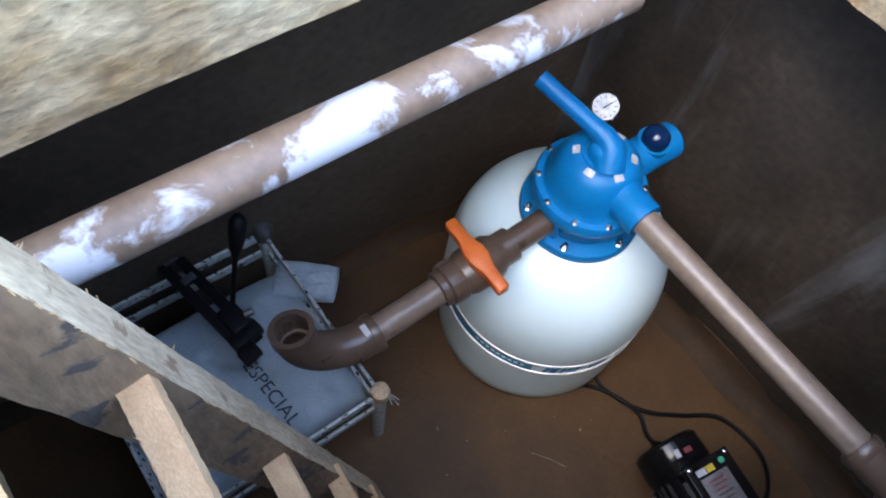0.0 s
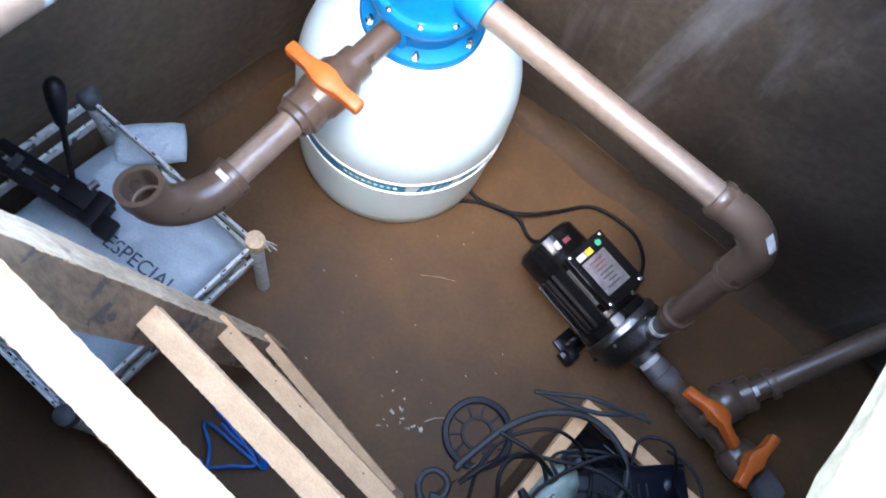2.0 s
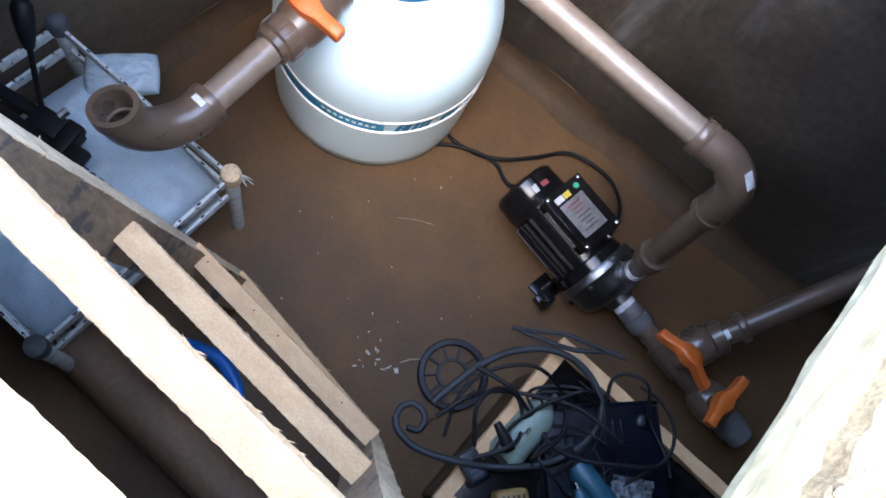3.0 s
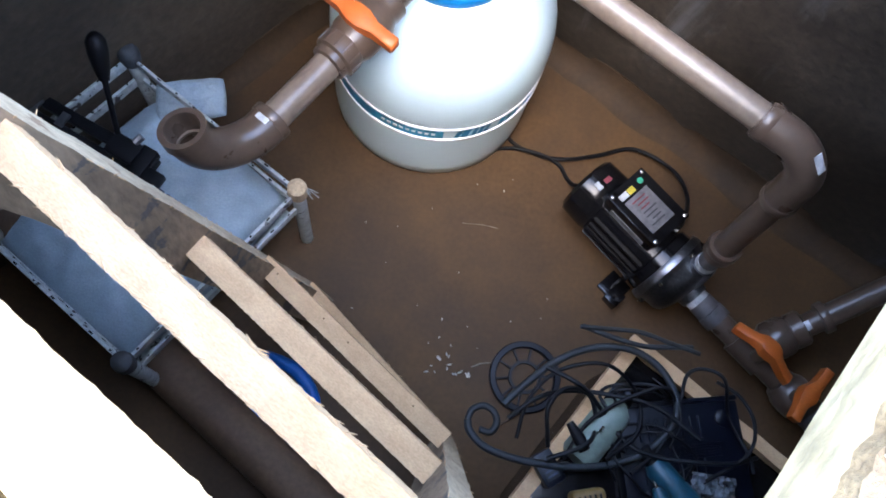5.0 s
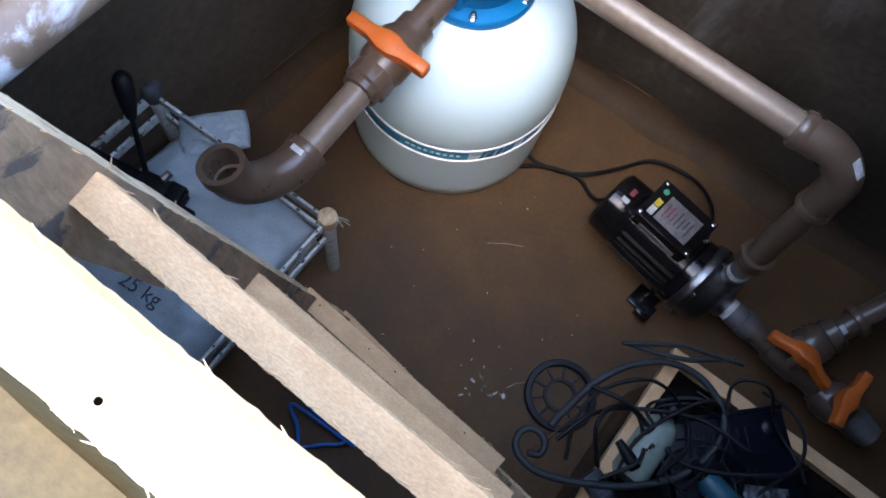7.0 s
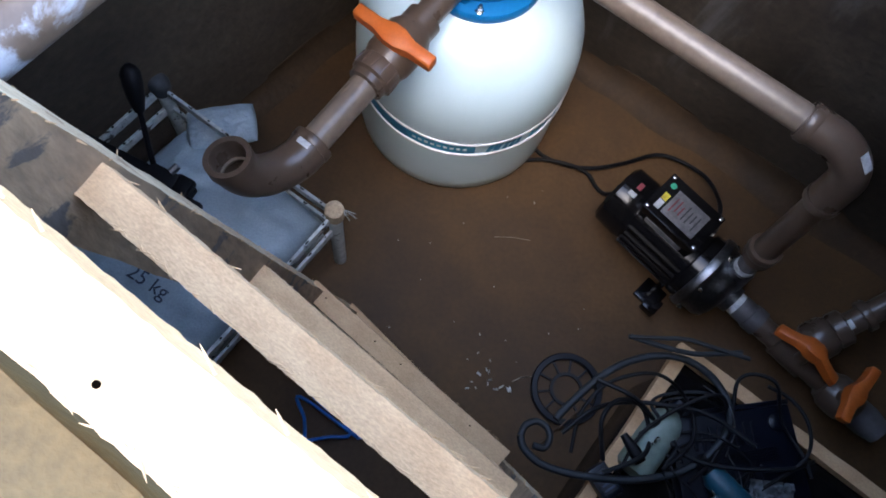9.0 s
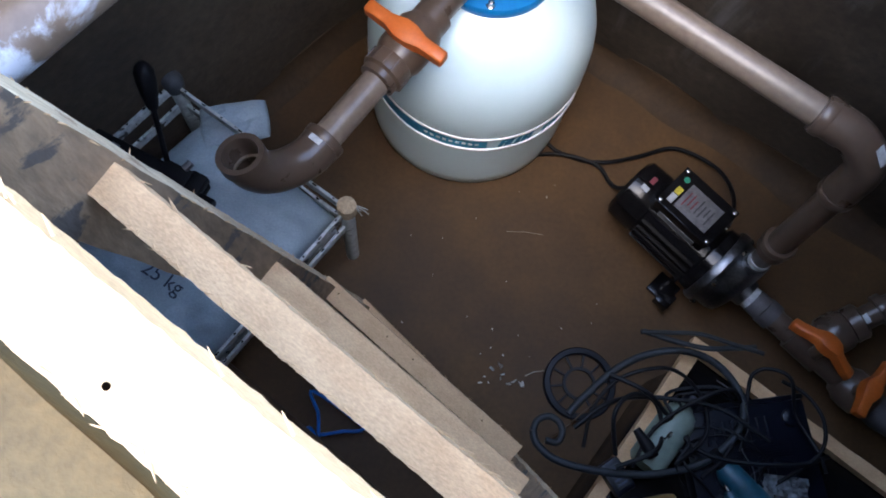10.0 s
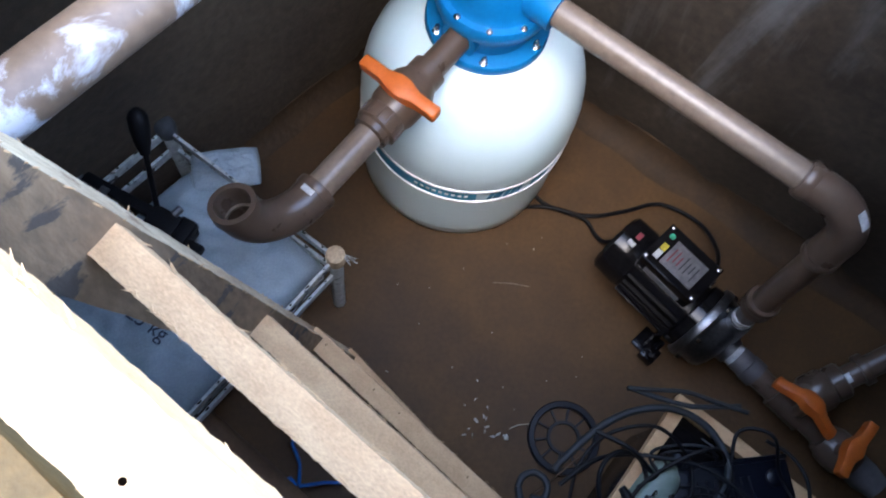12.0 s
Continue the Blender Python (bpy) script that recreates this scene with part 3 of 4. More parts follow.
for k in range(12):
    a = 2 * math.pi * k / 12
    s_ = AD.cross(vec(0, 0, 1))
    o = s_ * math.cos(a) + vec(0, 0, 1) * math.sin(a)
    part("union_rib", box(A(0.280) + o * 0.0350, (0.022, 0.004, 0.003), frame_of(AD, o), 0.0008), M_PVC, outlet)
part("pipe", tube([A(0.30), A(0.435)], PIPE, 28), M_PVC_OLD, outlet, "dusty brown pipe piece")
side = vec(-0.861, 0.509, 0)
MD = (vec(0, 0, 0.96) + side * 0.25).normalized()
EC = A(0.540) + side * 0.014
elb = [A(0.425), A(0.445)] + arc(A(0.452), EC, EC + MD * 0.082, 14) + [EC + MD * 0.098]
part("elbow", tube(elb, 0.0302, 36, inner=0.0250), M_PVC, outlet, "open brown elbow")
collar(outlet, A(0.428), AD, 0.014, 0.0318)
part("socket_rim", tube([EC + MD * 0.082, EC + MD * 0.1], 0.0332, 36, inner=0.0254), M_PVC, outlet)
part("inner_stop", tube([EC + MD * 0.058, EC + MD * 0.062], 0.0254, 36, inner=0.0212), M_PVC_OLD, outlet)
# white patch painted in place of a glint on the elbow socket
part("sticker_or_glint", box(A(0.442) + vec(0, 0, 0.0304), (0.009, 0.020, 0.0008), frame_of(AD), 0.0003), M_PAPER, outlet, "small white sticker or painted glint")
wing_handle(outlet, vec(-0.1205, -0.206, 0.526), vec(-0.861, 0.504, 0), vec(-0.05, -0.1, 1), 0.142, -0.001, 0.004)

# long pipe from the filter to the pump
DP = vec(0.560, -0.318, 0)
EZ = 0.570
run = thing("discharge_pipe", (*DP.xy, 0.12), "brown plastic pipe from the filter valve to the pump", "pipe")
S = PORT_B * 0.100 + vec(0, 0, PZB)
T = vec(*DP.xy, EZ)
DB = vec(0.563, -0.354, 0.0)
VD = (T - vec(*DB.xy, 0.20)).normalized()
D = (T - S).normalized()


def vp(z):
    """A point on the riser's axis at height z."""
    return T + VD * ((z - EZ) / VD.z)


part("pipe", tube([S, T - D * 0.085], PIPE, 28), M_PVC_OLD, run)
part("elbow", tube([T - D * 0.105] + arc(T - D * 0.062, T, T - VD * 0.062, 12) + [T - VD * 0.118], 0.0285, 32), M_PVC, run)
collar(run, T - D * 0.094, D, 0.016, 0.0308)
collar(run, T - VD * 0.116, VD, 0.016, 0.0308)
BEND = ((D + VD) * 0.86 + D.cross(VD) * 0.50).normalized()
part("sticker_or_glint", box(T - D * 0.0215 - VD * 0.0135 + BEND * 0.0290, (0.032, 0.014, 0.0012), frame_of(D - VD, BEND), 0.0003), M_PAPER, run, "small white sticker or painted glint")
part("pipe", tube([T - VD * 0.10, vp(0.23)], PIPE, 28), M_PVC, run)
collar(run, vp(0.262), VD, 0.016, 0.0308)
part("socket", tube([vp(0.258), vp(0.236)], 0.0285, 28), M_PVC, run)
part("thread_tape", tube([vp(0.196), vp(0.183)], 0.0205, 24), M_PAPER, run, "white thread tape")
part("nipple", tube([vp(0.238), vp(0.155)], 0.019, 24), M_GREY_PIPE, run)

# ---- pump ----
PD = vec(0.776, -0.631, 0)
PS = vec(0.631, 0.776, 0)
PF = vec(0.530, -0.352, 0.095)   # centre of the pump wet end


def pp(s, w=0.0, z=0.0):
    return PF + PD * s + PS * w + vec(0, 0, z)


pump = thing("water_pump", (*pp(-0.12).xy, 0), "shiny black electric water pump standing on the floor", "pump")
motor = part("motor_body", lathe([(0, -0.245), (0.058, -0.245), (0.066, -0.238), (0.068, -0.19), (0.066, -0.186), (0.066, -0.18), (0.063, -0.178), (0.063, -0.045), (0.072, -0.042), (0.074, -0.02), (0, -0.02)], PF, PD, 48), M_BLACK, pump, "black motor housing")
for k in range(22):
    a = 2 * math.pi * k / 22
    o = PS * math.cos(a) + vec(0, 0, 1) * math.sin(a)
    if o.z < 0.72:
        part("cooling_fin", box(pp(-0.112) + o * 0.066, (0.128, 0.003, 0.010), frame_of(PD, o)), M_BLACK, motor)
for k in range(10):
    a = 2 * math.pi * k / 10
    o = PS * math.cos(a) + vec(0, 0, 1) * math.sin(a)
    part("fan_slot", box(PF + PD * -0.2455 + o * 0.038, (0.002, 0.006, 0.026), frame_of(PD, o)), M_RUBBER, motor)
cbox = part("terminal_box", box(pp(-0.121, 0.009, 0.078), (0.124, 0.092, 0.040), frame_of(PD), 0.005), M_BLACK, pump, "black terminal box")
part("box_lid", box(pp(-0.121, 0.009, 0.1005), (0.128, 0.096, 0.006), frame_of(PD), 0.002), M_BLACK, cbox)
for s, w in ((-1, -1), (-1, 1), (1, -1), (1, 1)):
    part("lid_screw", lathe([(0, 0), (0.004, 0), (0.004, 0.002), (0.0025, 0.003), (0, 0.003)], pp(-0.121 + s * 0.057, 0.009 + w * 0.041, 0.1034), seg=10), M_CHROME, cbox)
plate = part("rating_plate", box(pp(-0.116, 0.006, 0.1042), (0.076, 0.060, 0.0012), frame_of(PD), 0.0004), M_LABEL, cbox, "silver rating plate with red and dark print")
for k in range(7):
    part("print_bar", box(pp(-0.144 + k * 0.009, 0.004 + 0.004 * (k % 2), 0.1050), (0.003, 0.034 - 0.006 * (k % 3), 0.0006), frame_of(PD)), M_RED if k < 3 else M_CAP, plate)
part("warning_sticker", box(pp(-0.165, 0.006, 0.1042), (0.012, 0.016, 0.001), frame_of(PD)), M_YELLOW, cbox, "yellow warning sticker")
part("warning_sticker", box(pp(-0.165, -0.014, 0.1042), (0.012, 0.020, 0.001), frame_of(PD)), M_PAPER, cbox, "white and blue sticker")
part("round_sticker", lathe([(0, 0), (0.006, 0), (0.006, 0.001), (0, 0.001)], pp(-0.168, 0.034, 0.1038), seg=16), M_GREEN, cbox, "green dot sticker")
part("side_plate", box(pp(-0.121, -0.0378, 0.070), (0.085, 0.001, 0.014), frame_of(PD)), M_LABEL, cbox, "narrow silver label")
part("red_sticker", box(pp(-0.212, 0.006, 0.0684), (0.010, 0.016, 0.001), frame_of(PD)), M_RED, motor, "small red and white sticker")
part("red_sticker", box(pp(-0.214, -0.016, 0.0658), (0.016, 0.010, 0.001), frame_of(PD, vec(-.17, -.2, 1))), M_PAPER, motor, "small pale sticker")
wet = part("pump_casing", lathe([(0, -0.022), (0.080, -0.022), (0.083, -0.016), (0.083, -0.006), (0.078, -0.001), (0.074, 0.006), (0.073, 0.028), (0.066, 0.040), (0.050, 0.047), (0.030, 0.052), (0.028, 0.068), (0, 0.068)], PF, PD, 56), M_CAST, pump, "grey cast metal pump casing")
for k in range(6):
    a = 2 * math.pi * (k + 0.3) / 6
    o = PS * math.cos(a) + vec(0, 0, 1) * math.sin(a)
    part("casing_bolt", lathe([(0, 0), (0.006, 0), (0.006, 0.006), (0.003, 0.010), (0, 0.010)], PF + PD * -0.002 + o * 0.079, PD, 6), M_CHROME, wet)
part("discharge_neck", tube([pp(0.010, 0.0, 0.02), vp(0.120), vp(0.150), vp(0.182)], 0.026, 24, radii=[0.034, 0.030, 0.025, 0.0235]), M_CAST, wet)
for w in (-1, 1):
    part("foot", box(pp(-0.05, w * 0.072, -0.088), (0.052, 0.050, 0.012), frame_of(PD), 0.003), M_BLACK, pump)
    part("foot_web", box(pp(-0.05, w * 0.055, -0.058), (0.012, 0.024, 0.056), frame_of(PD), 0.002), M_BLACK, pump)
part("drain_lug", box(pp(-0.035, -0.100, -0.062), (0.032, 0.034, 0.026), frame_of(PD), 0.004), M_BLACK, pump)

# suction line with two ball valves and a pipe to the wall
SZ = 0.095
suc = thing("suction_pipe", (*pp(0.07).xy, 0.02), "dark brown plastic suction pipe with two orange-handled ball valves", "pipe")
SD = vec(0.785, -0.620, 0)
Q0 = vec(*pp(0.066).xy, SZ)
Q = lambda t_, z=SZ: vec(*(Q0 + SD * t_).xy, z)
part("thread_tape", tube([Q(-0.006), Q(0.016)], 0.0238, 24), M_PAPER, suc, "white thread tape")
part("union", tube([Q(0.014), Q(0.040), Q(0.041), Q(0.066)], 0.0252, 28, radii=[0.0252, 0.0252, 0.0275, 0.0275]), M_GREY_PIPE, suc, "grey coupling")
part("pipe", tube([Q(0.06), Q(0.13)], PIPE, 24), M_PVC, suc)
part("tee", tube([Q(0.110), Q(0.180)], 0.0290, 28), M_PVC, suc)
part("pipe", tube([Q(0.17), Q(0.31)], PIPE, 24), M_PVC, suc)
part("valve_body", lathe([(0.0224, 0.222), (0.0305, 0.224), (0.0325, 0.232), (0.0388, 0.242), (0.0400, 0.262), (0.0388, 0.280), (0.0325, 0.290), (0.0305, 0.298), (0.0224, 0.300)], Q0, SD, 36), M_PVC, suc, "brown ball valve body")
part("union", tube([Q(0.296), Q(0.325), Q(0.355)], 0.029, 28, radii=[0.0305, 0.0305, 0.024]), M_GREY_PIPE, suc, "grey coupling")
TEE = Q(0.145)
WALL_END = vec(1.013, -0.274, 0.275)
TD = (WALL_END - TEE).normalized()
part("pipe", tube([TEE, WALL_END + TD * 0.10], PIPE, 28), M_PVC, suc)
part("valve_body", lathe([(0.0224, 0.020), (0.0305, 0.022), (0.0325, 0.030), (0.0388, 0.038), (0.0400, 0.056), (0.0388, 0.074), (0.0325, 0.084), (0.0352, 0.086), (0.0352, 0.108), (0.0305, 0.112), (0.0224, 0.114)], TEE, TD, 36), M_PVC, suc, "brown ball valve body")
collar(suc, TEE + TD * 0.150, TD, 0.016, 0.0308)
part("sticker_or_glint", box(TEE + TD * 0.097 + vec(0, 0, 0.0357), (0.014, 0.018, 0.0008), frame_of(TD), 0.0003), M_PAPER, suc, "small white sticker or painted glint")
wing_handle(suc, vec(0.694, -0.494, 0.176), vec(0.80, -0.60, 0), vec(0.1, 0.2, 1), 0.135, -0.006, -0.045)
wing_handle(suc, vec(0.777, -0.562, 0.160), vec(0.44, 0.90, 0.03), vec(0.15, -0.05, 1), 0.120, -0.012)

# the pipe with dried white paint that hangs across the pit, and the one on the floor
old = thing("painted_pipe", PAINT_A, "loose brown plastic pipe smeared with dried white paint", "pipe")
part("pipe", tube([Vector(PAINT_A).lerp(Vector(PAINT_B), k / 30) for k in range(31)], 0.0242, 32, inner=0.0212), M_PVC_PAINT, old)
low = thing("floor_pipe", rn(-0.35, -0.80, 0), "thick mud-covered brown pipe lying along the pit wall", "pipe")
part("pipe", tube([rn(-0.42, -0.785, 0.045), rn(0.55, -0.80, 0.045)], 0.045, 32), M_MUD, low)

# ---- ladder ----
LAD_SLOPE = 0.20
lad = thing("wooden_ladder", rn(0.30, -0.49, 0), "home-made ladder of rough sawn pine standing in the hatch", "ladder")


def lad_n(z, r=0.13):
    """The ladder's far face; its right board stands a little nearer and steeper."""
    k = (r - 0.13) / 0.35
    return (-0.49 - LAD_SLOPE * z) * (1 - k) + (-0.538 - 0.158 * z) * k


UPW = (NW * -LAD_SLOPE + vec(0, 0, 1)).normalized()
DEEP = UPW.cross(RW).normalized()
if DEEP.dot(NW) < 0:
    DEEP = -DEEP
for r_low, r_top, m_, seed, lb in ((0.142, 0.095, M_WOOD_OLD, 5, "cement-stained grey side board"), (0.501, 0.503, M_WOOD_OLD, 6, "grey side board")):
    st = part("side_board", board(rn(r_low, lad_n(0.005, r_low), 0.006) - DEEP * 0.030, rn(r_top, lad_n(STR_TOP, r_top), STR_TOP) - DEEP * 0.030, 0.060, 0.048 if seed == 5 else 0.028, DEEP, 0.0007, 60, seed), m_, lad, lb, smooth=30)
    st.data.materials.append(M_WOOD_EDGE)
    for p_ in st.data.polygons:
        if p_.normal.dot(DEEP) > 0.6:
            p_.material_index = 1
    fuzz = random.Random(90 + seed)
    half = 0.024 if seed == 5 else 0.014
    for q in range(90 if seed == 5 else 24):
        t_ = 1 - fuzz.random() ** 1.5 * 0.9
        edge = fuzz.choice((-1, 1, 1))
        p = rn(r_low, lad_n(0.005, r_low), 0.006).lerp(rn(r_top, lad_n(STR_TOP, r_top), STR_TOP), t_) + RW * half * edge - DEEP * 0.0006
        d = (RW * edge * fuzz.uniform(0.2, 0.9) + UPW * fuzz.uniform(-0.8, 0.8) + DEEP * fuzz.uniform(0.1, 0.6)).normalized()
        ln = fuzz.uniform(0.002, 0.0065)
        part("splinter", tube([p - d * 0.002, p + d * ln * 0.6, p + d * ln], 0.0005, 4, radii=[0.0008, 0.0005, 0.0001]), M_WOOD, st)
for k, (z, hgt, dep, n_l, n_r) in enumerate(((0.16, 0.018, 0.020, -0.513, -0.555), (0.44, 0.018, 0.027, -0.571, -0.591), (0.70, 0.018, 0.028, -0.638, -0.653), (1.05, 0.018, 0.0255, -0.703, -0.711), (1.29, 0.018, 0.0295, -0.758, -0.7585))):
    e = 0.039 if k == 4 else 0

    def rp(r, up=0.0, deep=0.0):
        return rn(r, n_l + (n_r - n_l) * (r - 0.13) / 0.35, z + up) - DEEP * deep

    rl, rr_ = (0.147 if k < 3 else 0.149) - 0.035 * z - e, 0.488 + (0.033 if k == 4 else 0)
    rung = part("rung", board(rp(rl, -hgt / 2, dep / 2), rp(rr_, -hgt / 2, dep / 2), dep, hgt, DEEP, 0.0004, 110, 20 + k), M_WOOD, lad, "pale rough sawn rung", smooth=30)
    rr = random.Random(50 + k)
    for r in {1: (0.160, 0.252, 0.300, 0.425), 4: (0.308,)}.get(k, ()):
        part("nail_hole", lathe([(0, 0), (0.0012, 0), (0.0012, 0.0005), (0, 0.0005)], rp(r, 0.0006, dep / 2 + (0.0075 if k == 4 else -0.002)), seg=12), M_HOLE, rung)
    # splinters left by the saw
    for q in range(60 if k > 2 else 8):
        r = rr.uniform(0.15, 0.47)
        sd = rr.choice((0.0, 1.0))
        p = rp(r, 0.0002, dep * sd)
        d = (RW * rr.choice((-1, 1)) * rr.uniform(0.6, 1) + DEEP * (0.5 if sd == 0 else -0.5) * rr.uniform(0.2, 0.9) + vec(0, 0, rr.uniform(-0.1, 0.2))).normalized()
        ln = rr.uniform(0.002, 0.009) * (0.9 if k == 4 else 1.0)
        fat = 0.9 if k == 4 else 1.0
        part("splinter", tube([p - d * 0.002, p + d * ln * 0.6, p + d * ln], 0.0005, 4, radii=[0.0006 * fat, 0.0004 * fat, 0.0001]), M_WOOD, rung)

# ---- white iron stand with a sack of sand in it ----
SZT = 0.27
C1 = vec(-0.191, -0.388, 0)
stand = thing("iron_stand", C1, "small square stand of chipped white-painted iron", "stand")
sa, sb = -RW * 0.40, -NW * 0.39
cs = [C1, C1 + sa + vec(0.004, -0.016, 0), C1 + sa + sb, C1 + sb]
for i, c in enumerate(cs):
    leg = part("leg", tube([c + vec(0, 0, 0.0), c + vec(0, 0, SZT - 0.005)], 0.0125, 16), M_WHITE_IRON, stand)
    part("cap", lathe([(0, -0.03), (0.0165, -0.03), (0.0190, -0.016), (0.0195, -0.004), (0.0165, 0.006), (0.010, 0.011), (0, 0.013)] if i == 1 else [(0, -0.03), (0.0165, -0.03), (0.0175, -0.012), (0.0165, 0.0), (0.012, 0.004), (0, 0.005)], c + vec(0, 0, SZT + 0.004), seg=20), M_CAP if i != 0 else M_WOOD_EDGE, leg, "dark rubber end cap" if i else "worn round end")
for i in range(4):
    a, b = cs[i], cs[(i + 1) % 4]
    d = (b - a).normalized()
    for z in (SZT - 0.02, SZT - 0.085):
        part("rail", box((a + b) / 2 + vec(0, 0, z), ((b - a).length - 0.022, 0.006, 0.022), frame_of(d), 0.0015), M_WHITE_IRON, stand)
for i in range(4):
    a, b = cs[i], cs[(i + 1) % 4]
    d = (b - a).normalized()
    for z in (SZT - 0.0085, SZT - 0.0735):
        for k in range(9):
            p = a.lerp(b, (k + 0.7) / 9.4)
            part("rail_slot", box(p + vec(0, 0, z), (0.008 if k % 2 else 0.004, 0.0028, 0.0012), frame_of(d)), M_HOLE, stand, "dark rusted slot")
rs = random.Random(21)
for k in range(5):
    p = C1 + vec(0.004 * k - 0.004, 0.003, SZT - 0.004)
    q = p + vec(rs.uniform(0.015, 0.035), rs.uniform(-0.012, 0.012), rs.uniform(-0.02, 0.004))
    part("torn_strand", tube(spline([p, p.lerp(q, 0.5) + vec(0, 0, 0.006), q], 4), 0.0007, 5), M_WHITE_IRON, stand, "torn pale plastic strand")
for k in range(5):
    p = C1 + sa * ((k + 0.5) / 5)
    part("slat", box(p + sb / 2 + vec(0, 0, 0.10), (0.38, 0.02, 0.004), frame_of(NW), 0.001), M_WHITE_IRON, stand)


def sack(center, ax, ay, lx, ly, h, seed, puff=2.6, crease=1.0):
    """A filled sack: a soft cushion with creases and two gathered ends."""
    bm = bmesh.new()
    nu, nv = 48, 36
    ax, ay = Vector(ax).normalized(), Vector(ay).normalized()
    top, bot = [], []
    for i in range(nu + 1):
        tr, br = [], []
        for j in range(nv + 1):
            u, v = 2 * i / nu - 1, 2 * j / nv - 1
            f = max(0.0, (1 - abs(u) ** puff) * (1 - abs(v) ** puff)) ** 0.5
            p = Vector(center) + ax * u * lx / 2 * (1 - 0.05 * v * v) + ay * v * ly / 2 * (1 - 0.05 * u * u)
            w = 0.010 * noise.noise(vec(u * 2.2, v * 3.1, seed)) + 0.005 * noise.noise(vec(u * 7, v * 5, seed + 9)) + 0.003 * noise.noise(vec(u * 4, v * 18, seed + 4)) + 0.007 * (1 - abs(noise.noise(vec(u * 3 + v * 1.4, v * 3.5 - u, seed + 2)))) ** 6
            tr.append(bm.verts.new(p + vec(0, 0, h / 2 * f + w * f * crease)))
            br.append(tr[-1] if i in (0, nu) or j in (0, nv) else bm.verts.new(p - vec(0, 0, h / 2 * f)))
        top.append(tr)
        bot.append(br)
    for i in range(nu):
        for j in range(nv):
            bm.faces.new((top[i][j], top[i + 1][j], top[i + 1][j + 1], top[i][j + 1]))
            q = (bot[i][j], bot[i][j + 1], bot[i + 1][j + 1], bot[i + 1][j])
            bm.faces.new(q)
    return bm


SC = C1 + sa * 0.46 + sb * 0.5
bag = thing("sand_sack", SC + vec(0, 0, 0.104), "full white plastic sack of filter sand lying in the iron stand", "sack")
part("sack_body", sack(SC + vec(0, 0, 0.158), NW, RW, 0.405, 0.335, 0.120, 3, 4.5), M_SACK, bag, smooth=80)
part("sack_corner", sack(C1 + sa * 0.70 + vec(0, 0, 0.204) + NW * 0.014, (NW * 0.75 + RW * 0.65), (RW * 0.75 - NW * 0.65), 0.125, 0.080, 0.034, 8, 3.4, 0.35), M_SACK, bag, smooth=80)


def lettering(text, at, along, up_way, size, parent):
    cu = bpy.data.curves.new("lettering", "FONT")
    cu.body, cu.size, cu.extrude = text, size, 0.0004
    cu.materials.append(M_INK)
    ob = new("lettering", cu)
    x = Vector(along).normalized()
    z = vec(0, 0, 1)
    y = z.cross(x)
    ob.parent = parent
    ob.matrix_parent_inverse = parent.matrix_basis.inverted()
    ob.matrix_basis = Matrix.Translation(at) @ Matrix((x, y, z)).transposed().to_4x4()
    ob["label"] = "dark printed lettering"
    return ob


lettering("ESPECIAL", TXT1, vec(0.137, -0.064, 0), None, 0.036, bag)
lettering("25 kg", TXT2, vec(0.073, -0.035, 0), None, 0.036, bag)

# black lever tool lying across the stand
tool = thing("lever_tool", vec(-0.47, -0.37, SZT), "black hand-lever tool with a rod and plastic grip", "tool")
lp0, lp1 = vec(-0.493, -0.366, 0.285), vec(-0.522, -0.258, 0.425)
part("rod", tube([lp0, lp0.lerp(lp1, 0.7)], 0.0048, 12), M_RUBBER, tool)
part("grip", tube([lp0.lerp(lp1, t_) for t_ in (0.58, 0.64, 0.72, 0.84, 0.94, 0.99, 1.02)], 0.015, 16, radii=[0.008, 0.011, 0.014, 0.0165, 0.016, 0.011, 0.004]), M_RUBBER, tool, "black plastic grip")
TB = vec(0.94, -0.34, 0).normalized()
for w_, ln, mt in ((0.0, 0.30, M_RUBBER), (-0.030, 0.34, M_RUBBER)):
    part("bar", box(vec(-0.565, -0.345, 0.276) + vec(-TB.y, TB.x, 0) * w_, (ln, 0.020, 0.018), frame_of(TB), 0.003), mt, tool)
for k in range(3):
    part("cross_piece", box(vec(-0.69 + 0.05 * k, -0.315 - 0.018 * k, 0.288), (0.014, 0.026, 0.006), frame_of(TB), 0.001), M_CAST, tool, "worn metal cross piece")
part("clamp", box(vec(-0.478, -0.383, 0.283), (0.055, 0.040, 0.030), frame_of(TB), 0.006), M_RUBBER, tool)
part("clamp", box(vec(-0.447, -0.400, 0.280), (0.030, 0.060, 0.024), frame_of(TB), 0.005), M_RUBBER, tool)
part("clamp", box(vec(-0.425, -0.425, 0.276), (0.030, 0.036, 0.020), frame_of(TB), 0.004), M_RUBBER, tool)
part("screw", tube([vec(-0.462, -0.372, 0.298), vec(-0.452, -0.360, 0.302)], 0.007, 8), M_CAST, tool)


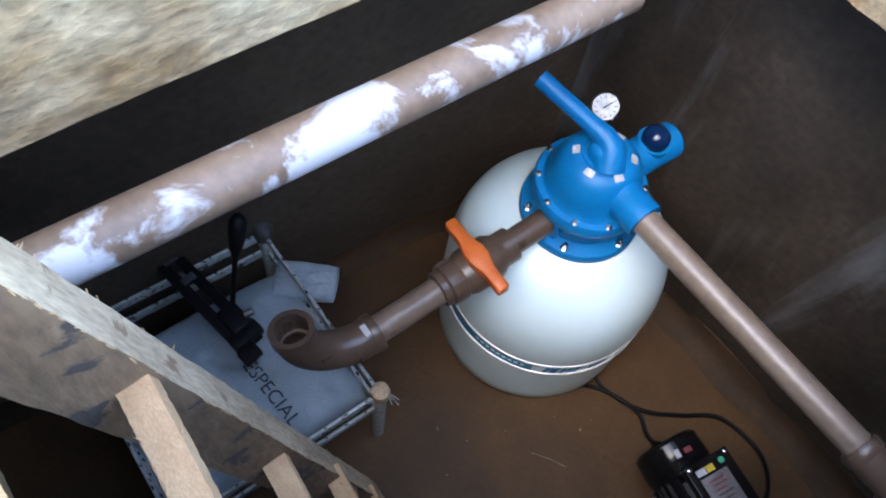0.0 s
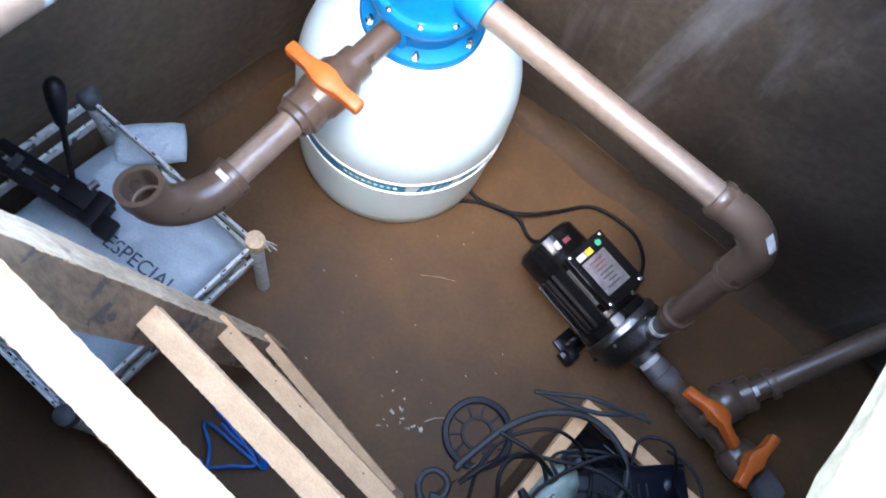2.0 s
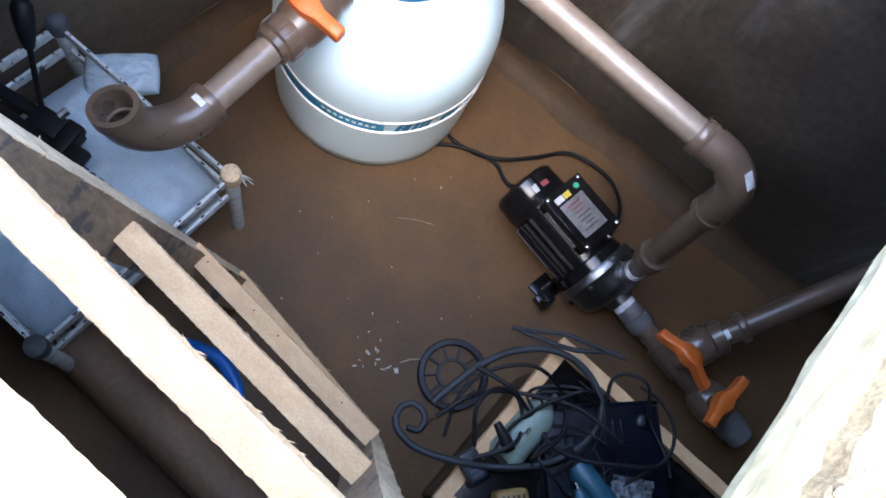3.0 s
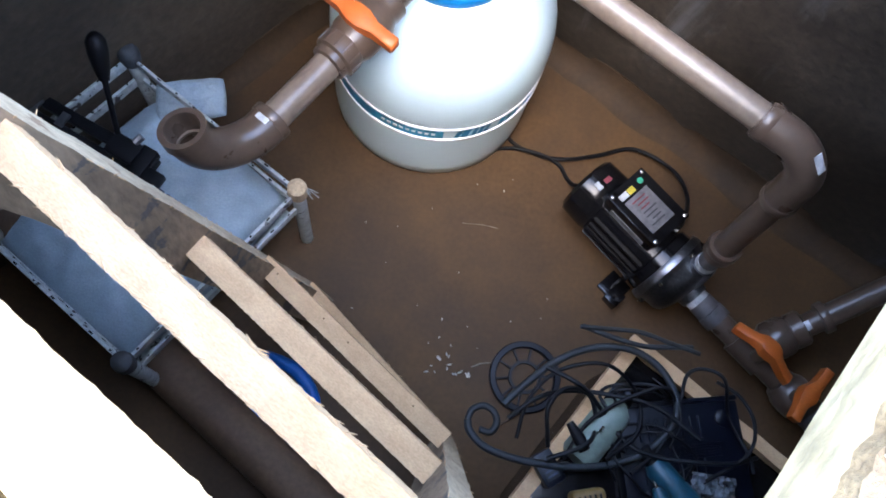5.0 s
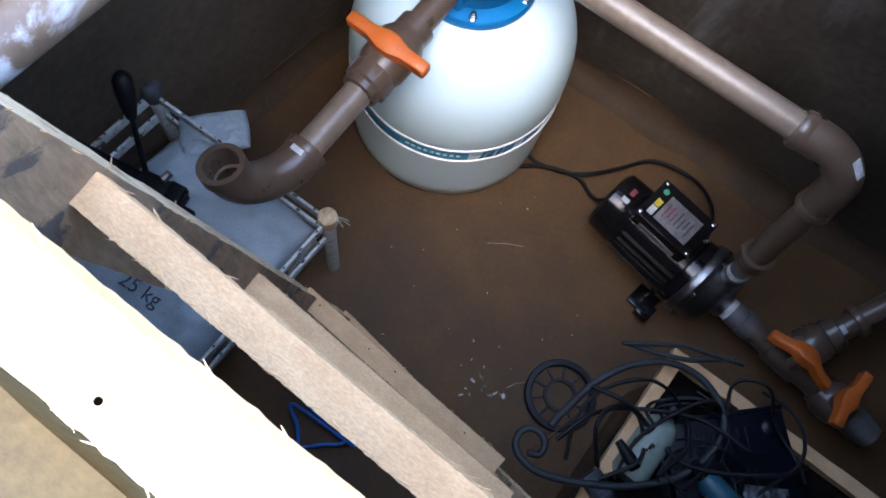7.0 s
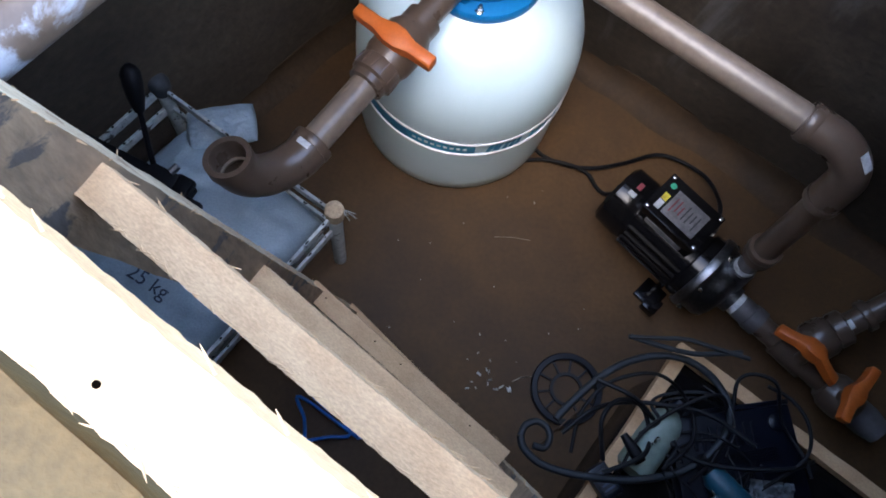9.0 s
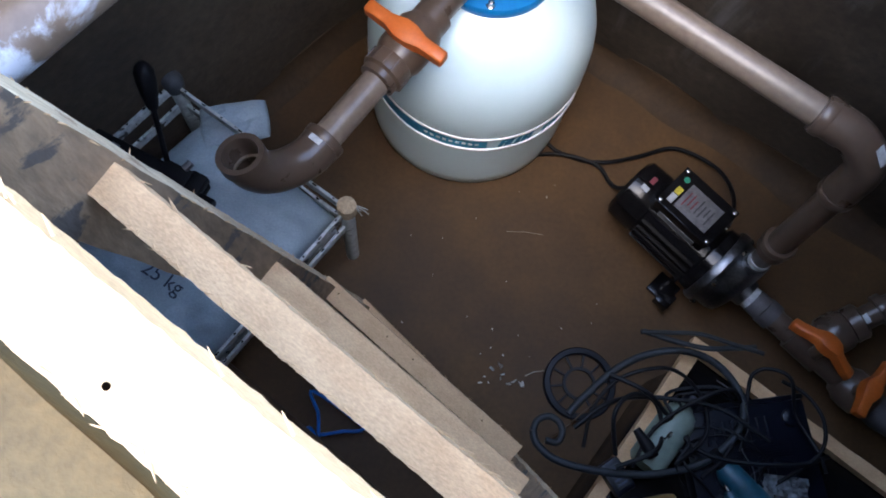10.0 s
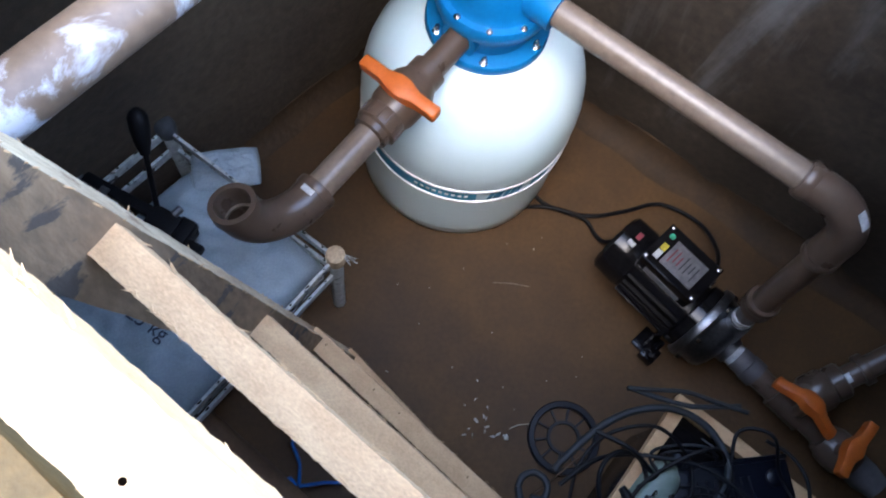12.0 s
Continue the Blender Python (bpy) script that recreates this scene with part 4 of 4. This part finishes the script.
# ---- spoked rings on the floor ----
def spoked_ring(name, c, R, material, label, spokes):
    ob = thing(name, (c[0], c[1], 0), label, "ring")
    part("rim", lathe([(R - 0.013, 0.0), (R, 0.0), (R, 0.010), (R - 0.002, 0.012), (R - 0.011, 0.012), (R - 0.013, 0.010), (R - 0.013, 0.0)], (c[0], c[1], 0.001), seg=48), material, ob)
    part("hub", lathe([(R * 0.38, 0.001), (R * 0.46, 0.001), (R * 0.46, 0.008), (R * 0.38, 0.008), (R * 0.38, 0.001)], (c[0], c[1], 0.001), seg=32), material, ob)
    for k in range(spokes):
        a = 2 * math.pi * k / spokes + 0.2
        d = vec(math.cos(a), math.sin(a), 0)
        part("spoke", box(vec(c[0], c[1], 0.005) + d * R * 0.67, (R * 0.46, 0.004, 0.006), frame_of(d), 0.001), material, ob)
    return ob


spoked_ring("plastic_ring", (0.285, -0.592), 0.071, M_DKBLUE, "dark blue spoked plastic ring lying on the floor", 10)
cup = thing("blue_cup_hanger", (-0.16, -0.69, 0), "bright blue plastic hoop with a small cup, lying on the floor", "hoop")
HOOP = spline([vec(x, y, 0.014) for x, y in ((-0.226, -0.634), (-0.197, -0.641), (-0.156, -0.656), (-0.124, -0.683), (-0.105, -0.714), (-0.100, -0.735))], 5)
part("hoop", tube(HOOP, 0.013, 12, radii=[0.005 + 0.0085 * math.sin(math.pi * (k + 1) / (len(HOOP) + 1)) for k in range(len(HOOP))]), M_BRBLUE, cup)
part("cup", lathe([(0, 0.0), (0.018, 0.0), (0.022, 0.030), (0.024, 0.033), (0.021, 0.033), (0.016, 0.004), (0, 0.004)], (-0.210, -0.752, 0.022), (-0.55, -0.40, 0.30), 24), M_BRBLUE, cup)
part("strap", tube(spline([HOOP[-1], vec(-0.222, -0.672, 0.016), vec(-0.206, -0.712, 0.022), vec(-0.198, -0.750, 0.034)], 6), 0.0034, 10), M_BRBLUE, cup)
part("strap", tube(spline([HOOP[0], vec(-0.120, -0.722, 0.014), vec(-0.160, -0.740, 0.020), vec(-0.198, -0.752, 0.032)], 6), 0.0034, 10), M_BRBLUE, cup)
part("strap", tube(spline([vec(-0.197, -0.669, 0.015), vec(-0.160, -0.693, 0.014), vec(-0.111, -0.713, 0.013)], 6), 0.0030, 10), M_BRBLUE, cup)

# ---- tool boxes with a wooden frame, scroll iron and cables on them ----
K0 = vec(0.405, -0.541, 0)


def kp(r, n, z):
    return K0 + RW * r - NW * n + vec(0, 0, z)


chest = thing("tool_chest", kp(0.25, 0.20, 0), "black plastic tool chest under a heap of cables", "tool chest")
part("chest_body", box(kp(0.240, 0.168, 0.125), (0.435, 0.300, 0.25), ROT, 0.012), M_BLACK, chest)
part("chest_lid", box(kp(0.240, 0.168, 0.262), (0.442, 0.308, 0.020), ROT, 0.007), M_BLACK, chest)
for k in range(2):
    part("latch", box(kp(0.14 + 0.22 * k, 0.012, 0.245), (0.03, 0.008, 0.04), ROT, 0.002), M_BLACK, chest)
frame_thing = thing("strip_frame", kp(0, 0, 0.272), "frame of pale pine strips lying on the tool chest", "frame")
for nm, a, b, sd in (("strip", kp(0.021, 0.010, 0.284), kp(0.46, 0.010, 0.284), 81), ("strip", kp(0.010, 0.0, 0.284), kp(0.010, 0.335, 0.284), 82), ("strip", kp(0.021, 0.325, 0.284), kp(0.46, 0.325, 0.284), 83), ("strip", kp(0.470, 0.0, 0.284), kp(0.470, 0.335, 0.284), 84)):
    part(nm, board(a, b, 0.020, 0.022, (0, 0, 1), 0.0007, 16, sd), M_WOOD, frame_thing)
CR = Matrix.Rotation(radians(14), 3, "Z")


def cp(x, y, z):
    return vec(0.372, -0.668, 0) + CR @ vec(x, y, 0) + vec(0, 0, z)


case = thing("drill_case", cp(0.1, -0.1, 0.272), "dark blue ribbed plastic case lying on the tool chest", "case")
part("case_body", box(cp(0.105, -0.085, 0.290), (0.205, 0.165, 0.034), CR, 0.006), M_DKBLUE, case)
for k in range(8):
    part("rib", box(cp(0.040 + 0.014 * k, -0.040, 0.309), (0.006, 0.034, 0.004), CR, 0.0015), M_DKBLUE, case)
for k in range(6):
    part("rib", box(cp(0.105, -0.066 - 0.004 * k, 0.3085), (0.125, 0.0016, 0.0030), CR, 0.0006), M_DKBLUE, case)
part("label_plate", box(cp(0.060, -0.140, 0.3075), (0.05, 0.022, 0.001), CR, 0.0003), M_DUSTY, case)
for k in range(8):
    part("rib", box(cp(0.040 + 0.014 * k, -0.105, 0.309), (0.006, 0.034, 0.004), CR, 0.0015), M_DKBLUE, case)
part("knob", lathe([(0, 0), (0.014, 0), (0.014, 0.005), (0.010, 0.008), (0, 0.008)], cp(0.178, -0.030, 0.306), seg=24), M_DKBLUE, case)
part("edge_lip", box(cp(0.105, 0.001, 0.302), (0.205, 0.008, 0.012), CR, 0.002), M_DKBLUE, case)
bottle = thing("pale_bottle", vec(0.345, -0.70, 0.272), "pale green plastic bottle lying among the cables", "bottle")
BD = vec(0.050, 0.075, 0).normalized()
part("bottle_body", lathe([(0, 0), (0.023, 0.002), (0.029, 0.010), (0.029, 0.092), (0.024, 0.108), (0.012, 0.118), (0.011, 0.124), (0, 0.124)], vec(0.322, -0.757, 0.302), BD, 28), M_PALE, bottle)
part("bottle_cap", lathe([(0, 0.120), (0.014, 0.120), (0.014, 0.138), (0, 0.138)], vec(0.322, -0.757, 0.302), BD, 20), M_DKBLUE, bottle)
teal = mat("teal_plastic", (0.008, 0.065, 0.095), 0.45, bump=0.05)
driver = thing("screwdriver", cp(0.05, -0.19, 0.28), "teal-handled screwdriver lying in the cable heap", "tool")
part("tool_handle", tube([cp(0.045, -0.125, 0.325), cp(0.050, -0.145, 0.325), cp(0.060, -0.20, 0.322), cp(0.062, -0.21, 0.322)], 0.014, 14, radii=[0.008, 0.014, 0.015, 0.009]), teal, driver)
part("blade", tube([cp(0.045, -0.125, 0.325), cp(0.036, -0.075, 0.326)], 0.003, 10), M_CHROME, driver)
pin = thing("steel_pin", vec(0.348, -0.712, 0.326), "short bright steel pin standing in the heap", "pin")
part("shaft", tube([vec(0.346, -0.716, 0.323), vec(0.350, -0.706, 0.345)], 0.003, 10), M_CHROME, pin)

iron = thing("iron_scroll", vec(0.30, -0.66, 0.306), "dusty wrought-iron scroll lying on the wooden frame", "scroll")
IZ = 0.322
scroll = [(0.166, -0.737), (0.184, -0.738), (0.191, -0.722), (0.184, -0.707), (0.168, -0.701), (0.152, -0.709), (0.146, -0.725)]
part("curl", tube(spline([vec(x, y, IZ + 0.002) for x, y in scroll[::-1]], 6), 0.0052, 12), M_IRON, iron)
part("loop", tube(spline([vec(x, y, IZ + 0.002) for x, y in ((0.198, -0.694), (0.215, -0.672), (0.262, -0.622), (0.310, -0.590), (0.360, -0.575), (0.405, -0.578), (0.445, -0.602), (0.470, -0.645), (0.460, -0.690), (0.412, -0.738), (0.335, -0.766), (0.250, -0.772), (0.186, -0.764), (0.154, -0.744), (0.146, -0.725))], 8), 0.0058, 12, radii=None), M_IRON, iron)
part("bar", tube(spline([vec(x, y, IZ + 0.014) for x, y in ((0.305, -0.553), (0.350, -0.562), (0.405, -0.568), (0.450, -0.562), (0.485, -0.556))], 6), 0.0042, 10), M_IRON, iron)
part("bar", tube(spline([vec(x, y, IZ + 0.020) for x, y in ((0.300, -0.556), (0.345, -0.552), (0.395, -0.548), (0.440, -0.556), (0.495, -0.566))], 6), 0.0036, 10), M_IRON, iron)

cable = thing("cable_tangle", kp(0.15, 0.15, 0.306), "tangle of dusty black electric cable on the tool chest", "cable")
runs = [((0.225, -0.74), (0.235, -0.68), (0.275, -0.63), (0.345, -0.61), (0.405, -0.64), (0.410, -0.70), (0.36, -0.75)),
        ((0.205, -0.715), (0.245, -0.678), (0.300, -0.655), (0.36, -0.652), (0.43, -0.66), (0.50, -0.70)),
        ((0.478, -0.640), (0.482, -0.600), (0.505, -0.588), (0.535, -0.602), (0.556, -0.650), (0.585, -0.705), (0.590, -0.735)),
        ((0.255, -0.628), (0.310, -0.650), (0.355, -0.678), (0.395, -0.722), (0.455, -0.735), (0.545, -0.728), (0.605, -0.708)),
        ((0.300, -0.760), (0.330, -0.700), (0.385, -0.655), (0.440, -0.630), (0.470, -0.655), (0.445, -0.720), (0.40, -0.765)),
        ((0.270, -0.765), (0.325, -0.735), (0.345, -0.700), (0.330, -0.660), (0.290, -0.655), (0.262, -0.690), (0.275, -0.745)),
        ((0.535, -0.600), (0.570, -0.620), (0.590, -0.660), (0.575, -0.710), (0.520, -0.760))]
for i, run_ in enumerate(runs):
    zz = [0.318 + 0.010 * ((i * 2 + k) % 4) for k in range(len(run_))]
    part("cable_run", tube(spline([vec(x, y, z) for (x, y), z in zip(run_, zz)], 7), 0.0036 if i % 2 else 0.0031, 10), M_DUSTY if i % 2 else M_RUBBER, cable)
rt = random.Random(12)
for i in range(4):
    cx, cy, R_ = rt.uniform(0.33, 0.50), rt.uniform(-0.76, -0.64), rt.uniform(0.04, 0.085)
    a0, sp = rt.uniform(0, 6.28), rt.uniform(3.5, 6.0)
    pts = [vec(cx + R_ * (1 + 0.25 * math.sin(2.3 * q + i)) * math.cos(a0 + sp * q / 8), cy + R_ * 0.8 * math.sin(a0 + sp * q / 8), 0.320 + 0.012 * math.sin(1.7 * q + i) + 0.001 * i) for q in range(9)]
    part("cable_run", tube(spline(pts, 8), rt.choice((0.0022, 0.0028, 0.0034)), 8), M_RUBBER if i % 3 else M_DUSTY, cable)
part("plug", tube([vec(0.300, -0.705, 0.335), vec(0.318, -0.728, 0.335), vec(0.328, -0.742, 0.333)], 0.009, 14, radii=[0.006, 0.010, 0.009]), M_RUBBER, cable, "black plug")

grinder = thing("power_tool", vec(0.48, -0.78, 0.30), "teal and black power tool lying on the tool chest", "power tool")
part("tool_body", tube([vec(0.438, -0.742, 0.322), vec(0.446, -0.750, 0.322), vec(0.500, -0.795, 0.320), vec(0.530, -0.820, 0.318)], 0.020, 24, radii=[0.013, 0.0195, 0.021, 0.019]), teal, grinder, "teal motor body")
part("tool_neck", tube([vec(0.420, -0.725, 0.322), vec(0.440, -0.744, 0.322)], 0.012, 18), M_RUBBER, grinder)
vent = thing("yellow_tool_head", vec(0.345, -0.815, 0.30), "worn yellow tool head with vent slots", "tool head")
part("head", box(vec(0.345, -0.818, 0.318), (0.052, 0.044, 0.040), Matrix.Rotation(0.3, 3, "Z"), 0.010, segments=3), mat("worn_yellow_plastic", (0.22, 0.13, 0.035), 0.55, dark=(0.12, 0.07, 0.02), scale=25, bump=0.3), vent)
for k in range(5):
    part("slot", box(vec(0.345, -0.818, 0.3385) + Matrix.Rotation(0.3, 3, "Z") @ vec(-0.016 + 0.008 * k, 0, 0), (0.003, 0.026, 0.002), Matrix.Rotation(0.3, 3, "Z")), M_RUBBER, vent)
wrap = thing("plastic_wrap", vec(0.53, -0.775, 0.30), "crumpled clear plastic wrap on the heap", "plastic wrap")
bm = bmesh.new()
gw = 14
wv = [[bm.verts.new(vec(0.500 + 0.07 * i / gw, -0.745 - 0.07 * j / gw, 0.322 + 0.013 * noise.noise(vec(i * 0.55, j * 0.4, 3)) + 0.008 * noise.noise(vec(i * 1.3, j * 1.1, 8)))) for j in range(gw + 1)] for i in range(gw + 1)]
for i in range(gw):
    for j in range(gw):
        bm.faces.new((wv[i][j], wv[i + 1][j], wv[i + 1][j + 1], wv[i][j + 1]))
bmesh.ops.solidify(bm, geom=bm.faces[:], thickness=0.0012)
part("film_sheet", bm, mat("cloudy_plastic", (0.30, 0.32, 0.34), 0.2, dark=(0.2, 0.21, 0.22), scale=30, bump=0.3, trans=0.4), wrap, smooth=25)

adapter = thing("power_adapter", vec(0.281, -0.772, 0.31), "small dark blue power adapter with a grey printed label", "adapter")
AR = Matrix.Rotation(radians(-52), 3, "Z")
part("adapter_body", box(vec(0.279, -0.776, 0.312), (0.052, 0.034, 0.022), AR, 0.004), M_DKBLUE, adapter)
part("adapter_label", box(vec(0.279, -0.776, 0.3235), (0.036, 0.022, 0.0012), AR, 0.0003), M_IRON, adapter, "grey printed label")
for k in range(4):
    part("print_bar", box(vec(0.279, -0.776, 0.3244) + AR @ vec(-0.012 + 0.008 * k, 0, 0), (0.003, 0.017, 0.0006), AR), M_INK, adapter)
wire = thing("thin_wire", vec(0.48, -0.66, 0.31), "thin bright grey wire looped over the case", "wire")
part("wire_run", tube(spline([vec(x, y, z) for x, y, z in ((0.430, -0.612, 0.318), (0.466, -0.640, 0.330), (0.474, -0.680, 0.332), (0.468, -0.712, 0.322), (0.484, -0.742, 0.326), (0.492, -0.775, 0.318))], 7), 0.0011, 6), M_CAST, wire)
rod = thing("thin_rod", vec(0.25, -0.66, 0.0), "thin rusty rod leaning on the iron scroll", "rod")
part("shaft", tube([vec(0.330, -0.610, 0.016), vec(0.270, -0.672, 0.014), vec(0.222, -0.716, 0.012)], 0.0016, 6), M_MUD, rod)

# ---- small litter on the floor ----
straw = thing("dry_straw", vec(0.15, -0.295, 0.0), "single dry straw lying on the floor", "straw")
part("stalk", tube([vec(0.115, -0.297, 0.003), vec(0.155, -0.293, 0.004), vec(0.191, -0.294, 0.003)], 0.0006, 6), M_DIRT, straw)
twig = thing("dry_twig", vec(0.20, -0.575, 0.0), "thin dry twig lying on the floor", "twig")
part("stalk", tube([vec(0.178, -0.590, 0.003), vec(0.195, -0.580, 0.004), vec(0.225, -0.573, 0.003)], 0.0012, 6), M_DIRT, twig)


def splash(name, x, y, size, seed, material, label):
    rs = random.Random(seed)
    bm = bmesh.new()
    n = 14
    ph = [rs.uniform(0.35, 1.0) for _ in range(n)]
    c = bm.verts.new((x, y, 0.0034))
    e = rs.uniform(0, 3.14)
    ring = []
    for k in range(n):
        a = 2 * math.pi * k / n
        u, v = size * ph[k] * math.cos(a), size * 0.45 * ph[k] * math.sin(a)
        ring.append(bm.verts.new((x + u * math.cos(e) - v * math.sin(e), y + u * math.sin(e) + v * math.cos(e), 0.0018)))
    for k in range(n):
        bm.faces.new((c, ring[k], ring[(k + 1) % n]))
    low_ = [bm.verts.new(v.co - vec(0, 0, 0.002)) for v in ring]
    for k in range(n):
        bm.faces.new((ring[k], ring[(k + 1) % n], low_[(k + 1) % n], low_[k]))
    bm.faces.new(low_)
    tagged(part(name, bm, material, None, label), label, "stain", "splashes on the floor")


M_SPLASH = mat("dried_plaster", (0.52, 0.50, 0.45), 0.85, dark=(0.36, 0.33, 0.28), scale=60, bump=0.2)
rs = random.Random(4)
for i in range(16):
    splash("plaster_splash", 0.125 + rs.gauss(0, 0.03), -0.585 + rs.gauss(0, 0.025), rs.uniform(0.003, 0.009), i, M_SPLASH, "dried pale plaster splash on the floor")
for i in range(22):
    splash("plaster_splash", rs.uniform(-0.10, 0.32), rs.uniform(-0.62, -0.16), rs.uniform(0.0015, 0.004), 40 + i, M_SPLASH, "tiny pale plaster crumb on the floor")

# ---- power cable of the pump ----
cord = thing("pump_cable", vec(0.30, -0.12, 0), "black power cord running over the floor behind the filter", "cable")
part("cable_run", tube(spline([(0.10, 0.21, 0.006), (0.14, 0.05, 0.006), (0.180, -0.078, 0.006), (0.247, -0.111, 0.006), (0.310, -0.116, 0.016), (0.380, -0.091, 0.012), (0.462, -0.060, 0.014), (0.545, -0.100, 0.03), (0.565, -0.175, 0.07), (0.540, -0.249, 0.12), (0.520, -0.280, 0.15)], 8), 0.0045, 10), M_RUBBER, cord)
part("cable_run", tube(spline([(0.12, 0.10, 0.006), (0.140, -0.10, 0.006), (0.154, -0.116, 0.006), (0.203, -0.108, 0.008), (0.257, -0.116, 0.017), (0.300, -0.127, 0.010), (0.321, -0.157, 0.012), (0.338, -0.173, 0.02), (0.356, -0.180, 0.05), (0.366, -0.190, 0.07)], 8), 0.0045, 10), M_RUBBER, cord)

# ---- dry earth and loose gravel on the right slab ----
bm = bmesh.new()
ne, me_ = 50, 150
ev = []
for i in range(ne + 1):
    row = []
    for j in range(me_ + 1):
        n = -0.95 + 0.75 * j / me_
        p = rn(EDGE + 0.005 + 0.004 * noise.noise(vec(n * 30, 2, 0)) + 0.003 * noise.noise(vec(n * 110, 5, 0)) + 0.12 * i / ne, n, EARTH_Z)
        h = 0.0 if i == 0 else 0.006 + 0.0015 * noise.noise(p * 60) + 0.0012 * noise.noise(p * 170)
        row.append(bm.verts.new(p + vec(0, 0, h - (0.004 if i == 0 else 0))))
    ev.append(row)
for i in range(ne):
    for j in range(me_):
        bm.faces.new((ev[i][j], ev[i + 1][j], ev[i + 1][j + 1], ev[i][j + 1]))
tagged(part("earth_cover", bm, M_EARTH, smooth=40), "dry crumbly earth spread over the concrete slab", "earth", kind="structure")
rg = random.Random(9)
for i in range(110):
    r, n = rg.uniform(EDGE + 0.012, EDGE + 0.055), rg.uniform(-0.75, -0.35)
    q = rg.uniform(0.0005, 0.0017) if i else 0.0035
    if i == 0:
        r, n = 0.565, -0.612
    bm = bmesh.new()
    bmesh.ops.create_icosphere(bm, subdivisions=1, radius=q)
    for v in bm.verts:
        v.co = Vector((v.co.x * rg.uniform(0.8, 1.3), v.co.y * rg.uniform(0.7, 1.1), v.co.z * 0.7)) + rn(r, n, EARTH_Z + q * 0.3 + 0.0065)
    tagged(part("pebble", bm, M_DIRT, None, smooth=0), "small pale pebble lying on the dry earth", "pebble", "gravel on the slab")
